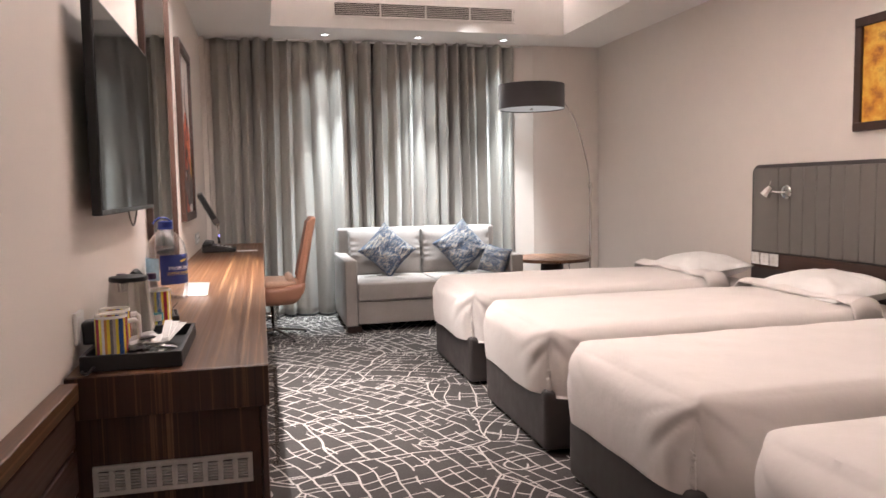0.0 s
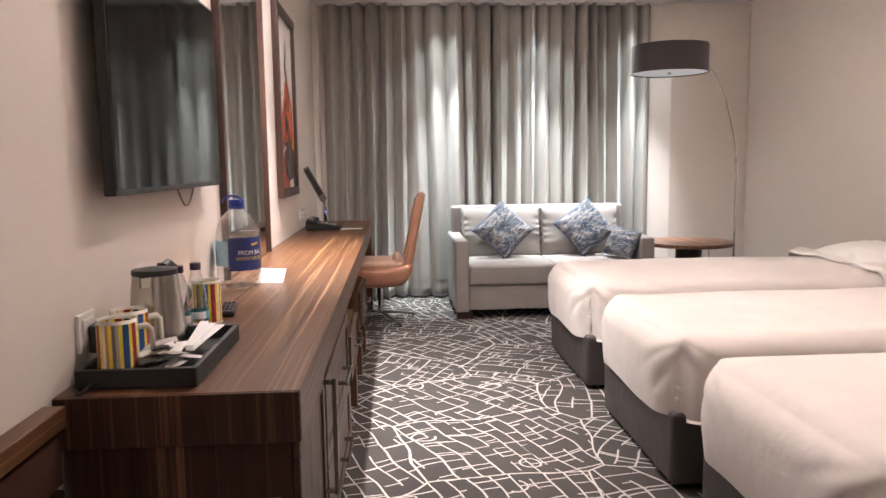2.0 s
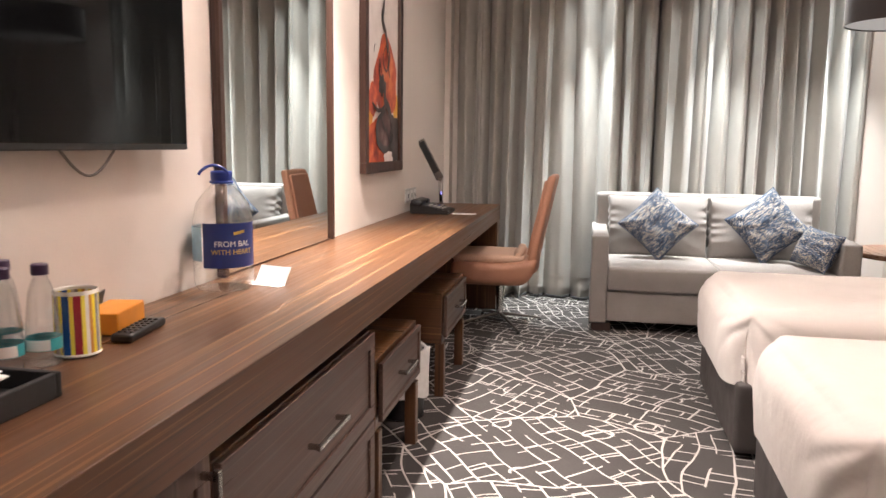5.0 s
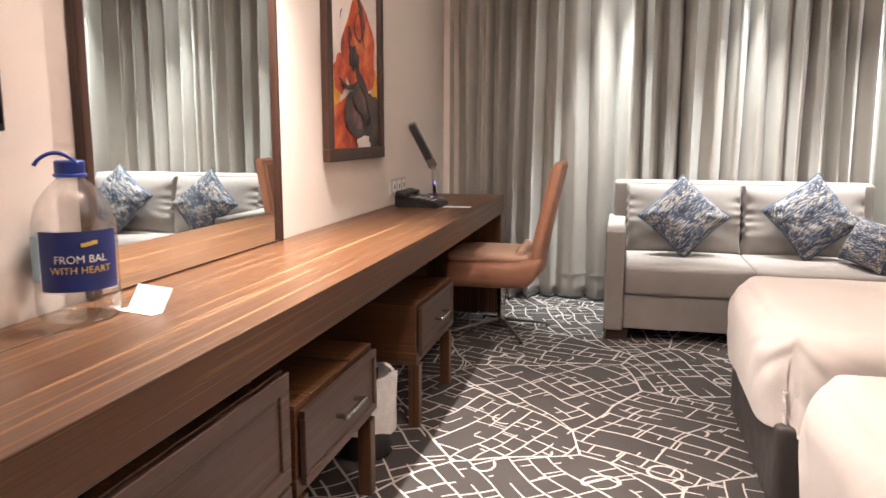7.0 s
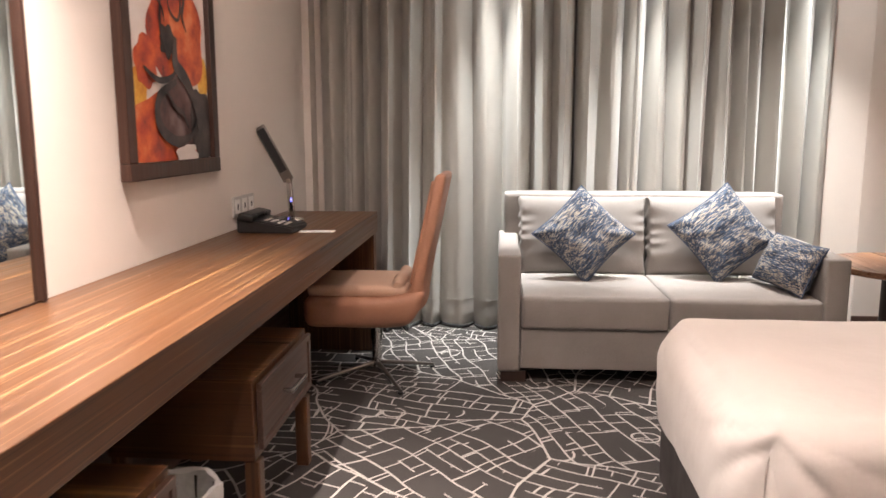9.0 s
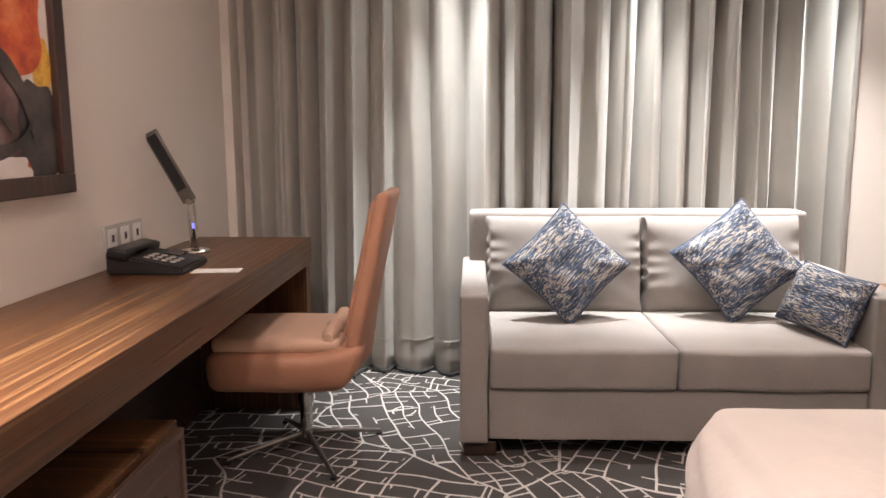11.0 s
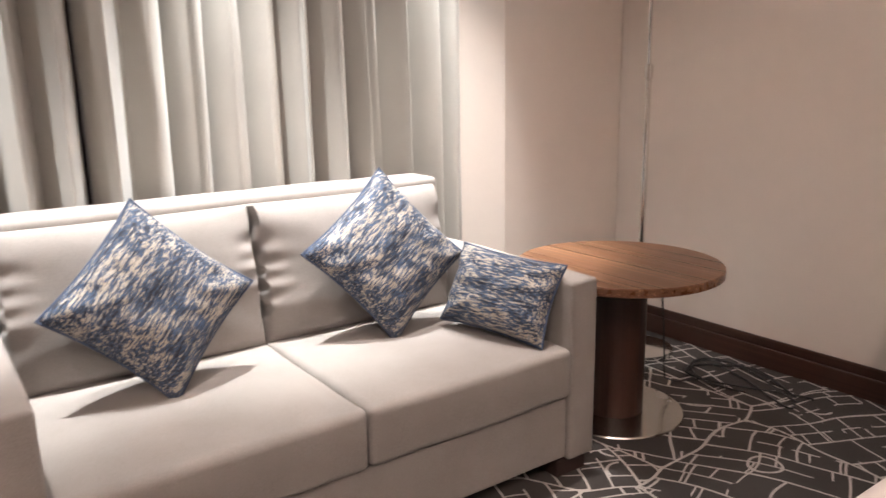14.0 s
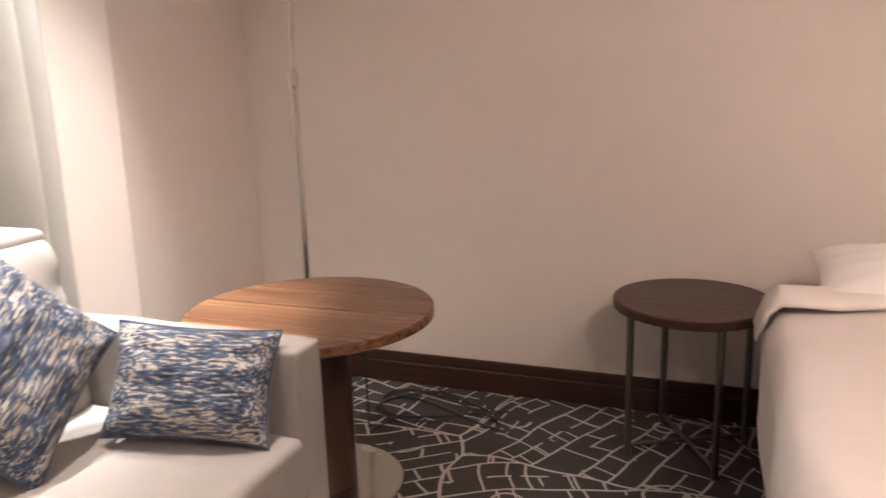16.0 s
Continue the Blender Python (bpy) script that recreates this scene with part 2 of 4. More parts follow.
def art_material(name, kind):
    """Loose brushwork in thick paint."""
    m, n, l, p = material(name)
    v = coords(n, l)
    a, b = noise_tex(n, l, v, 9, 5, 0.6), noise_tex(n, l, v, 60, 3)
    if kind == "red":
        r = ramp(n, [(0.30, (0.10, 0.02, 0.02)), (0.44, (0.42, 0.05, 0.02)), (0.56, (0.62, 0.12, 0.03)), (0.68, (0.70, 0.24, 0.10))])
    elif kind == "amber":
        r = ramp(n, [(0.32, (0.25, 0.07, 0.01)), (0.46, (0.60, 0.26, 0.02)), (0.60, (0.75, 0.45, 0.06)), (0.72, (0.30, 0.10, 0.02))])
    elif kind == "brown":
        r = ramp(n, [(0.35, (0.05, 0.02, 0.018)), (0.5, (0.11, 0.045, 0.04)), (0.68, (0.20, 0.13, 0.12))])
    elif kind == "dark":
        r = ramp(n, [(0.35, (0.012, 0.010, 0.010)), (0.65, (0.09, 0.06, 0.055))])
    else:
        r = ramp(n, [(0.3, (0.66, 0.58, 0.54)), (0.7, (0.78, 0.71, 0.67))])
    l.new(a, r.inputs[0])
    l.new(r.outputs[0], p.inputs["Base Color"])
    p.inputs["Roughness"].default_value = 0.45
    bump_in(n, l, p, b, 0.2, 0.0015)
    return m


def cloth_sheet(name, colour, rough=0.8):
    """Bed linen with soft creases."""
    m, n, l, p = material(name)
    v = coords(n, l)
    a, b, c = noise_tex(n, l, v, 4.5, 4, 0.55), noise_tex(n, l, v, 17, 3), noise_tex(n, l, v, 500, 2)
    r = ramp(n, [(0.3, tuple(x * 0.95 for x in colour)), (0.7, colour)])
    l.new(a, r.inputs[0])
    l.new(r.outputs[0], p.inputs["Base Color"])
    p.inputs["Roughness"].default_value = rough
    p.inputs["Sheen Weight"].default_value = 0.15
    h = math_node(n, l, "ADD", math_node(n, l, "ADD", a, math_node(n, l, "MULTIPLY", b, 0.25)), math_node(n, l, "MULTIPLY", c, 0.02))
    bump_in(n, l, p, h, 0.35, 0.02)
    return m


WOOD = {a: wood("walnut_veneer_" + a, a, (0.032, 0.013, 0.007), (0.098, 0.042, 0.018), (0.26, 0.136, 0.056), 0.34) for a in "xyz"}
# walnut darkened in its colour for the shade on the desk and cabinet end
WOOD_SHADED_END = wood("shaded_end_veneer", "z", (0.020, 0.008, 0.005), (0.048, 0.020, 0.011), (0.20, 0.105, 0.052), 0.36, 0.7)
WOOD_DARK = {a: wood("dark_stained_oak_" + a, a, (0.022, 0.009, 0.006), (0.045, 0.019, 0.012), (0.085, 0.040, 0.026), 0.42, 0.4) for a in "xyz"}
TABLE_WOOD = {a: wood("round_table_veneer_" + a, a, (0.055, 0.022, 0.011), (0.135, 0.060, 0.030), (0.36, 0.20, 0.105), 0.3) for a in "xyz"}
FRONT_WOOD = {a: wood("drawer_front_veneer_" + a, a, (0.040, 0.021, 0.015), (0.085, 0.047, 0.034), (0.17, 0.105, 0.080), 0.42, 0.6) for a in "xyz"}
PAINT = plain("wall_paint", (0.70, 0.63, 0.575), 0.6, spread=0.025, scale=160, bump=0.06, dist=0.0008)
CEIL_PAINT = plain("ceiling_paint", (0.80, 0.77, 0.74), 0.8, spread=0.02, scale=120, bump=0.05)
CARPET = carpet_material()
CURTAIN = fabric("satin_curtain", (0.37, 0.352, 0.318), 0.55, spread=0.10, sheen=0.3, bump=0.15)
# near-black cloth that paints the shadow line at the foot of the curtains
HEM_SHADOW = fabric("hem_shadow_cloth", (0.03, 0.03, 0.03), 0.9)
SOFA = fabric("oatmeal_upholstery", (0.255, 0.230, 0.215), 0.95, spread=0.20, sheen=0.1, bump=0.8)
SOFA_DARK = plain("sofa_foot_wood", (0.03, 0.014, 0.01), 0.5)
STREAKS = streaky_fabric()
PIPING = fabric("navy_piping", (0.03, 0.05, 0.10), 0.7)
LINEN = cloth_sheet("white_bed_linen", (0.76, 0.70, 0.665))
PILLOW = cloth_sheet("white_pillowcase", (0.81, 0.78, 0.755))
LEATHER = plain("dark_bed_leatherette", (0.055, 0.046, 0.044), 0.5, spread=0.15, scale=220, bump=0.25)
HEADPAD = plain("taupe_leatherette", (0.135, 0.120, 0.105), 0.5, spread=0.10, scale=220, bump=0.25)
TAN = plain("tan_leather", (0.46, 0.225, 0.14), 0.48, spread=0.08, scale=180, bump=0.2)
TAN_LIGHT = plain("pale_tan_leather", (0.60, 0.38, 0.27), 0.5, spread=0.06, scale=180, bump=0.2)
CHROME = plain("chrome", (0.75, 0.74, 0.72), 0.12, 1.0, spread=0.04, scale=60, bump=0.0)
STEEL = plain("brushed_steel", (0.46, 0.44, 0.41), 0.22, 1.0, spread=0.08, scale=90, bump=0.05)
GUNMETAL = plain("dark_metal", (0.20, 0.18, 0.165), 0.35, 0.9, spread=0.08)
BLACK = plain("black_plastic", (0.014, 0.014, 0.015), 0.38, spread=0.2, scale=200, bump=0.1)
TRAY_BLACK = plain("black_tray_leatherette", (0.018, 0.018, 0.019), 0.55, spread=0.2, scale=240, bump=0.2)
SCREEN = plain("tv_screen", (0.004, 0.0045, 0.005), 0.035, spread=0.1, bump=0.0)
SCREEN.node_tree.nodes["Principled BSDF"].inputs["Specular IOR Level"].default_value = 0.26
WHITE = plain("white_plastic", (0.76, 0.74, 0.71), 0.35, spread=0.03)
PAPER = plain("white_paper", (0.80, 0.79, 0.78), 0.75, spread=0.03)
GREY = plain("grey_plate", (0.45, 0.43, 0.41), 0.4, spread=0.05)
VENT = plain("vent_grey_paint", (0.50, 0.46, 0.435), 0.5, spread=0.04)
DARK_GAP = plain("dark_recess", (0.01, 0.01, 0.01), 0.9)
SHADE_OUT = fabric("charcoal_lampshade", (0.045, 0.038, 0.038), 0.9)
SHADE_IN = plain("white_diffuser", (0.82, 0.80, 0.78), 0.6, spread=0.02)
SHADE_IN.node_tree.nodes["Principled BSDF"].inputs["Emission Color"].default_value = (1.0, 0.93, 0.86, 1)
SHADE_IN.node_tree.nodes["Principled BSDF"].inputs["Emission Strength"].default_value = 0.07
CERAMIC = plain("white_glaze", (0.78, 0.75, 0.70), 0.15, spread=0.03, bump=0.0, coat=0.3)
STRIPES = stripes_material()
PET = clear_plastic("clear_bottle_plastic", (0.975, 0.985, 0.99))
BLUE_CAP = plain("blue_cap", (0.02, 0.045, 0.28), 0.35)
PURPLE_CAP = plain("purple_cap", (0.045, 0.02, 0.07), 0.35)
LABEL_BLUE = plain("navy_label", (0.012, 0.028, 0.17), 0.35, spread=0.05)
LABEL_PALE = plain("pale_blue_label", (0.32, 0.52, 0.66), 0.4, spread=0.2, scale=60)
LABEL_TEAL = plain("teal_label", (0.05, 0.36, 0.40), 0.4, spread=0.15, scale=70)
GOLD = plain("gold_print", (0.65, 0.45, 0.10), 0.4)
ORANGE = plain("orange_card", (0.72, 0.27, 0.02), 0.45, spread=0.10, scale=30)
SACHET = plain("dark_sachet", (0.03, 0.022, 0.02), 0.3, spread=0.2)
LINER = plain("clear_bin_liner", (0.70, 0.69, 0.68), 0.4, spread=0.15, scale=40, bump=0.6, dist=0.01)
ART_RED, ART_DARK, ART_PALE, ART_AMBER, ART_BROWN = (art_material("paint_" + k, k) for k in ("red", "dark", "pale", "amber", "brown"))
MIRROR, _n, _l, _p = material("mirror_glass")
_p.inputs["Base Color"].default_value, _p.inputs["Metallic"].default_value, _p.inputs["Roughness"].default_value = (0.90, 0.92, 0.91, 1), 1.0, 0.015
LAMP_LENS, _n, _l, _p = material("downlight_lens")
_p.inputs["Base Color"].default_value = (0.9, 0.9, 0.88, 1)
_p.inputs["Emission Color"].default_value, _p.inputs["Emission Strength"].default_value = (1.0, 0.98, 0.94, 1), 6.0
BLUE_LED, _n, _l, _p = material("blue_led")
_p.inputs["Emission Color"].default_value, _p.inputs["Emission Strength"].default_value = (0.05, 0.08, 1.0, 1), 1.5

# ---- shapes ----


class Shape:
    """Gathers geometry for one mesh."""

    def __init__(self):
        self.bm = bmesh.new()

    def box(self, x0, x1, y0, y1, z0, z1, bevel=0.0, seg=2, m=None):
        part = bmesh.new()
        bmesh.ops.create_cube(part, size=1)
        for v in part.verts:
            v.co = Vector(((x0 + x1) / 2 + v.co.x * (x1 - x0), (y0 + y1) / 2 + v.co.y * (y1 - y0), (z0 + z1) / 2 + v.co.z * (z1 - z0)))
        if bevel:
            bmesh.ops.bevel(part, geom=part.edges[:], offset=bevel, segments=seg, profile=0.6, affect="EDGES")
        return self.take(part, m)

    def take(self, part, m=None):
        if m is not None:
            part.transform(m)
        made = bpy.data.meshes.new("part")
        part.to_mesh(made)
        part.free()
        self.bm.from_mesh(made)
        bpy.data.meshes.remove(made)
        return self

    def lathe(self, profile, seg=32, m=None, close=True):
        """Turns (radius, height) pairs about z."""
        part = bmesh.new()
        rings = []
        for r, z in profile:
            rings.append([part.verts.new((r * math.cos(2 * math.pi * i / seg), r * math.sin(2 * math.pi * i / seg), z)) for i in range(seg)])
        for a, b in zip(rings, rings[1:]):
            for i in range(seg):
                j = (i + 1) % seg
                part.faces.new((a[i], a[j], b[j], b[i]))
        if close:
            part.faces.new(rings[0][::-1])
            part.faces.new(rings[-1])
        bmesh.ops.recalc_face_normals(part, faces=part.faces[:])
        return self.take(part, m)

    def tube(self, points, radius, seg=10, m=None):
        part = bmesh.new()
        pts = [Vector(p) for p in points]
        rings, side = [], None
        for i, p in enumerate(pts):
            d = (pts[min(i + 1, len(pts) - 1)] - pts[max(i - 1, 0)]).normalized()
            if side is None:
                side = d.orthogonal().normalized()
            side = (side - d * side.dot(d)).normalized()
            up = d.cross(side)
            rad = radius[i] if isinstance(radius, (list, tuple)) else radius
            rings.append([part.verts.new(p + (side * math.cos(2 * math.pi * k / seg) + up * math.sin(2 * math.pi * k / seg)) * rad) for k in range(seg)])
        for a, b in zip(rings, rings[1:]):
            for k in range(seg):
                j = (k + 1) % seg
                part.faces.new((a[k], a[j], b[j], b[k]))
        part.faces.new(rings[0][::-1])
        part.faces.new(rings[-1])
        bmesh.ops.recalc_face_normals(part, faces=part.faces[:])
        return self.take(part, m)

    def grid(self, f, nu, nv, m=None):
        """A sheet from f(u, v), u and v from 0 to 1."""
        part = bmesh.new()
        vs = [[part.verts.new(f(i / nu, j / nv)) for j in range(nv + 1)] for i in range(nu + 1)]
        for i in range(nu):
            for j in range(nv):
                part.faces.new((vs[i][j], vs[i + 1][j], vs[i + 1][j + 1], vs[i][j + 1]))
        return self.take(part, m)

    def prism(self, outline, z0, z1, m=None):
        part = bmesh.new()
        lo = [part.verts.new((x, y, z0)) for x, y in outline]
        hi = [part.verts.new((x, y, z1)) for x, y in outline]
        part.faces.new(lo[::-1])
        part.faces.new(hi)
        for i in range(len(lo)):
            j = (i + 1) % len(lo)
            part.faces.new((lo[i], lo[j], hi[j], hi[i]))
        bmesh.ops.recalc_face_normals(part, faces=part.faces[:])
        return self.take(part, m)

    def ob(self, name, mat, parent=None, smooth=False, label=""):
        mesh = bpy.data.meshes.new(name)
        self.bm.to_mesh(mesh)
        self.bm.free()
        mesh.materials.append(mat)
        if smooth:
            mesh.shade_smooth()
            mesh.set_sharp_from_angle(angle=radians(40))
        o = new(name, mesh)
        if parent is not None:
            o.parent = parent
        if label:
            o["label"] = label
        return o


def thing(name, x=0, y=0, z=0, rz=0, label="", category="", group="", kind=""):
    e = new(name)
    e.matrix_world = pose(x, y, z, 0, 0, rz)
    e.empty_display_size = 0.1
    return tagged(e, label, category, group, kind)


def structure(ob, label="", category=""):
    return tagged(ob, label, category, kind="structure")


def pillow_shape(w, h, t, pinch=0.12, nu=28, seed=0, wrinkle=0.0, plump=0.55):
    """A stuffed cushion lying in the xy plane, pointed at its corners."""
    s = Shape()
    for sign in (1, -1):
        def f(u, v, sign=sign):
            a, b = 2 * u - 1, 2 * v - 1
            edge = (1 - abs(a) ** 2.6) * (1 - abs(b) ** 2.6)
            k = max(0.0, edge) ** plump
            inx, iny = 1 - pinch * (1 - b * b) * abs(a) ** 3 * 0.8, 1 - pinch * (1 - a * a) * abs(b) ** 3 * 0.8
            wr = wrinkle * noise.noise(Vector((a * 3 + seed, b * 3, sign * 2))) * k
            fan = wrinkle * 0.7 * math.sin(14 * math.atan2(b, a) + seed) * (abs(a * b)) ** 0.7 * min(1, k * 3)
            return (a * w / 2 * inx, b * h / 2 * iny, sign * (t / 2 * k + wr + fan))
        s.grid(f, nu, nu)
    bmesh.ops.remove_doubles(s.bm, verts=s.bm.verts[:], dist=0.0004)
    bmesh.ops.recalc_face_normals(s.bm, faces=s.bm.faces[:])
    return s


def soft_box(x0, x1, y0, y1, z0, z1, r, puff=0.0, seed=0.0, cuts=10):
    s = Shape()
    s.box(x0, x1, y0, y1, z0, z1, r, 4)
    bmesh.ops.subdivide_edges(s.bm, edges=[e for e in s.bm.edges if e.calc_length() > 0.12], cuts=cuts, use_grid_fill=True)
    mid = Vector(((x0 + x1) / 2, (y0 + y1) / 2, (z0 + z1) / 2))
    for v in s.bm.verts:
        q = v.co - mid
        a, b, c = abs(q.x) * 2 / (x1 - x0), abs(q.y) * 2 / (y1 - y0), abs(q.z) * 2 / (z1 - z0)
        if puff:
            if c > 0.9:
                v.co.z += math.copysign(puff * max(0, (1 - a ** 4)) * max(0, (1 - b ** 4)), q.z)
            if b > 0.9:
                v.co.y += math.copysign(puff * 0.5 * max(0, (1 - a ** 4)) * max(0, (1 - c ** 4)), q.y)
        v.co += Vector((1, 1, 1)) * 0.0025 * noise.noise(v.co * 6 + Vector((seed, 0, 0)))
    return s


def letters(name, body, size, mat, parent, place, bend=0.0, thick=0.0004):
    """Raised printing from the built-in font, wrapped round a bottle of radius bend about its z axis, or flat."""
    curve = bpy.data.curves.new(name, "FONT")
    curve.body, curve.size, curve.align_x, curve.extrude = body, size, "CENTER", thick
    tmp = bpy.data.objects.new("text_source", curve)
    mesh = bpy.data.meshes.new_from_object(tmp)
    bpy.data.objects.remove(tmp)
    mesh.name = name
    if bend:
        for v in mesh.vertices:
            a = v.co.x / bend
            r = bend + v.co.z
            v.co = Vector((r * math.sin(a), -r * math.cos(a), v.co.y))
    mesh.materials.clear()
    mesh.materials.append(mat)
    o = new(name, mesh)
    o.parent = parent
    o.matrix_basis = place
    return o

# ---- the room ----
T = 0.12
structure(Shape().box(-T, ROOM_X + T, FRONT_Y - T, BACK_Y + T, -0.1, 0).ob("floor", CARPET), "dark grey carpet with pale street-map lines", "carpet")
structure(Shape().box(-T, 0, FRONT_Y - T, BACK_Y + T, 0, 3.2).ob("wall_left", PAINT), "warm off-white painted wall behind the desk", "wall")
structure(Shape().box(ROOM_X, ROOM_X + T, FRONT_Y - T, BACK_Y + T, 0, 3.2).ob("wall_right", PAINT), "warm off-white painted wall behind the beds", "wall")
structure(Shape().box(0, ROOM_X, FRONT_Y - T, FRONT_Y, 0, 3.2).ob("wall_front", PAINT), "plain off-white painted wall", "wall")
structure(Shape().box(0, ROOM_X, BACK_Y, BACK_Y + T, 0, 3.2).ob("wall_back", PAINT), "plain wall behind the curtains", "wall")
structure(Shape().box(3.18, ROOM_X - 0.002, 5.14, BACK_Y - 0.002, 0.002, CEIL - 0.002, 0.004, 1).ob("wall_column", PAINT), "off-white painted pier beside the curtain", "wall")
structure(Shape().prism([(3.179, 5.142), (3.179, BACK_Y - 0.002), (2.90, BACK_Y - 0.002), (2.93, 5.272)], 0.002, CEIL - 0.002).ob("wall_reveal", PAINT), "off-white painted splayed reveal beside the curtain", "wall")
structure(Shape().box(0.002, 0.045, 5.16, BACK_Y - 0.002, 0.002, CEIL - 0.002).ob("wall_pier", PAINT), "off-white painted pier at the corner", "wall")

x0, x1, y0, y1 = TRAY
c = Shape()
for a in ((0, x0, FRONT_Y, BACK_Y), (x1, ROOM_X, FRONT_Y, BACK_Y), (x0, x1, FRONT_Y, y0), (x0, x1, y1, BACK_Y)):
    c.box(a[0], a[1], a[2], a[3], CEIL, 2.70)
for a in ((x0 - 0.02, x0, y0 - 0.02, y1 + 0.02), (x1, x1 + 0.02, y0 - 0.02, y1 + 0.02), (x0, x1, y0 - 0.02, y0), (x0, x1, y1, y1 + 0.02)):
    c.box(a[0], a[1], a[2], a[3], 2.70, 2.96)
for a in ((x0 - 0.16, x0 - 0.14, y0 - 0.16, y1 + 0.16), (x1 + 0.14, x1 + 0.16, y0 - 0.16, y1 + 0.16), (x0 - 0.14, x1 + 0.14, y0 - 0.16, y0 - 0.14), (x0 - 0.14, x1 + 0.14, y1 + 0.14, y1 + 0.16)):
    c.box(a[0], a[1], a[2], a[3], 2.70, 3.08)
c.box(-T, ROOM_X + T, FRONT_Y - T, BACK_Y + T, 3.08, 3.20)
structure(c.ob("ceiling", CEIL_PAINT), "white ceiling with a recessed, cove-lit tray", "ceiling")

# skirting: a flat board with a stepped cap
def skirting(name, pts_x, pts_y):
    s = Shape()
    s.box(*pts_x[0], *pts_y[0], 0.001, 0.085, 0.002, 1)
    s.box(*pts_x[1], *pts_y[1], 0.085, 0.125, 0.004, 2)
    return structure(s.ob(name, WOOD_DARK["y" if pts_y[0][1] - pts_y[0][0] > 1 else "x"]), "dark stained wooden skirting board", "skirting")
skirting("baseboard_right", ((ROOM_X - 0.022, ROOM_X), (ROOM_X - 0.014, ROOM_X)), ((FRONT_Y, 5.138), (FRONT_Y, 5.138)))
skirting("baseboard_column", ((3.182, 3.875), (3.182, 3.88)), ((5.118, 5.14), (5.126, 5.14)))

# wooden wall panel beside the end of the desk, boards with recessed joints
panel = structure(Shape().box(0.0, 0.018, -2.7, -0.03, 0.0, 0.70).ob("wall_panel", WOOD_DARK["y"]), "dark wooden wall panelling of horizontal boards", "wall panel")
structure(Shape().box(0.0, 0.045, -2.7, -0.03, 0.702, 0.745, 0.004).ob("trim", WOOD["y"]), "dark wooden rail along the wall panelling", "trim")
for k in range(6):
    b = Shape().box(0.018, 0.034, -2.7, -0.034, 0.012 + k * 0.115, 0.115 + k * 0.115, 0.006, 2).ob("board", WOOD_DARK["y"], panel)

# air vent in the tray's riser
v = thing("air_vent", 1.99, 4.626, 2.765, label="long white slatted air conditioning grille in the ceiling riser", category="air vent", kind="structure")
s = Shape()
s.box(-0.83, 0.83, -0.014, -0.001, 0.055, 0.070, 0.002, 1).box(-0.83, 0.83, -0.014, -0.001, -0.070, -0.055, 0.002, 1)
for k in range(5):
    s.box(-0.83 + k * 0.4075, -0.80 + k * 0.4075 - 0.015, -0.013, -0.001, -0.055, 0.055)
s.ob("frame", CEIL_PAINT, v)
Shape().box(-0.82, 0.82, -0.003, -0.001, -0.056, 0.056).ob("recess", DARK_GAP, v)
for k in range(7):
    Shape().box(-0.81, 0.81, -0.012, -0.004, -0.004, 0.004, m=pose(0, 0, -0.048 + k * 0.016, 35)).ob("slat", VENT, v)


def downlight(x, y, z=CEIL):
    d = thing("ceiling_downlight", x, y, z, label="small round recessed ceiling downlight, switched on", category="downlight", group="ceiling downlights")
    Shape().lathe([(0.030, -0.001), (0.045, -0.001), (0.047, -0.005), (0.040, -0.008), (0.031, -0.006)], 28, close=False).ob("ring", WHITE, d, True)
    Shape().lathe([(0.030, -0.003), (0.0005, -0.003)], 24, close=False).ob("lens", LAMP_LENS, d)
    return d
# the last position is the added, unseen fitting of the entry fill
for sx, sy in CURTAIN_SPOTS + [DESK_SPOT, (1.6, -2.8)]:
    downlight(sx, sy)
downlight(*SOFA_SPOT, 3.08)
downlight(*ROOM_SPOT, 3.08)


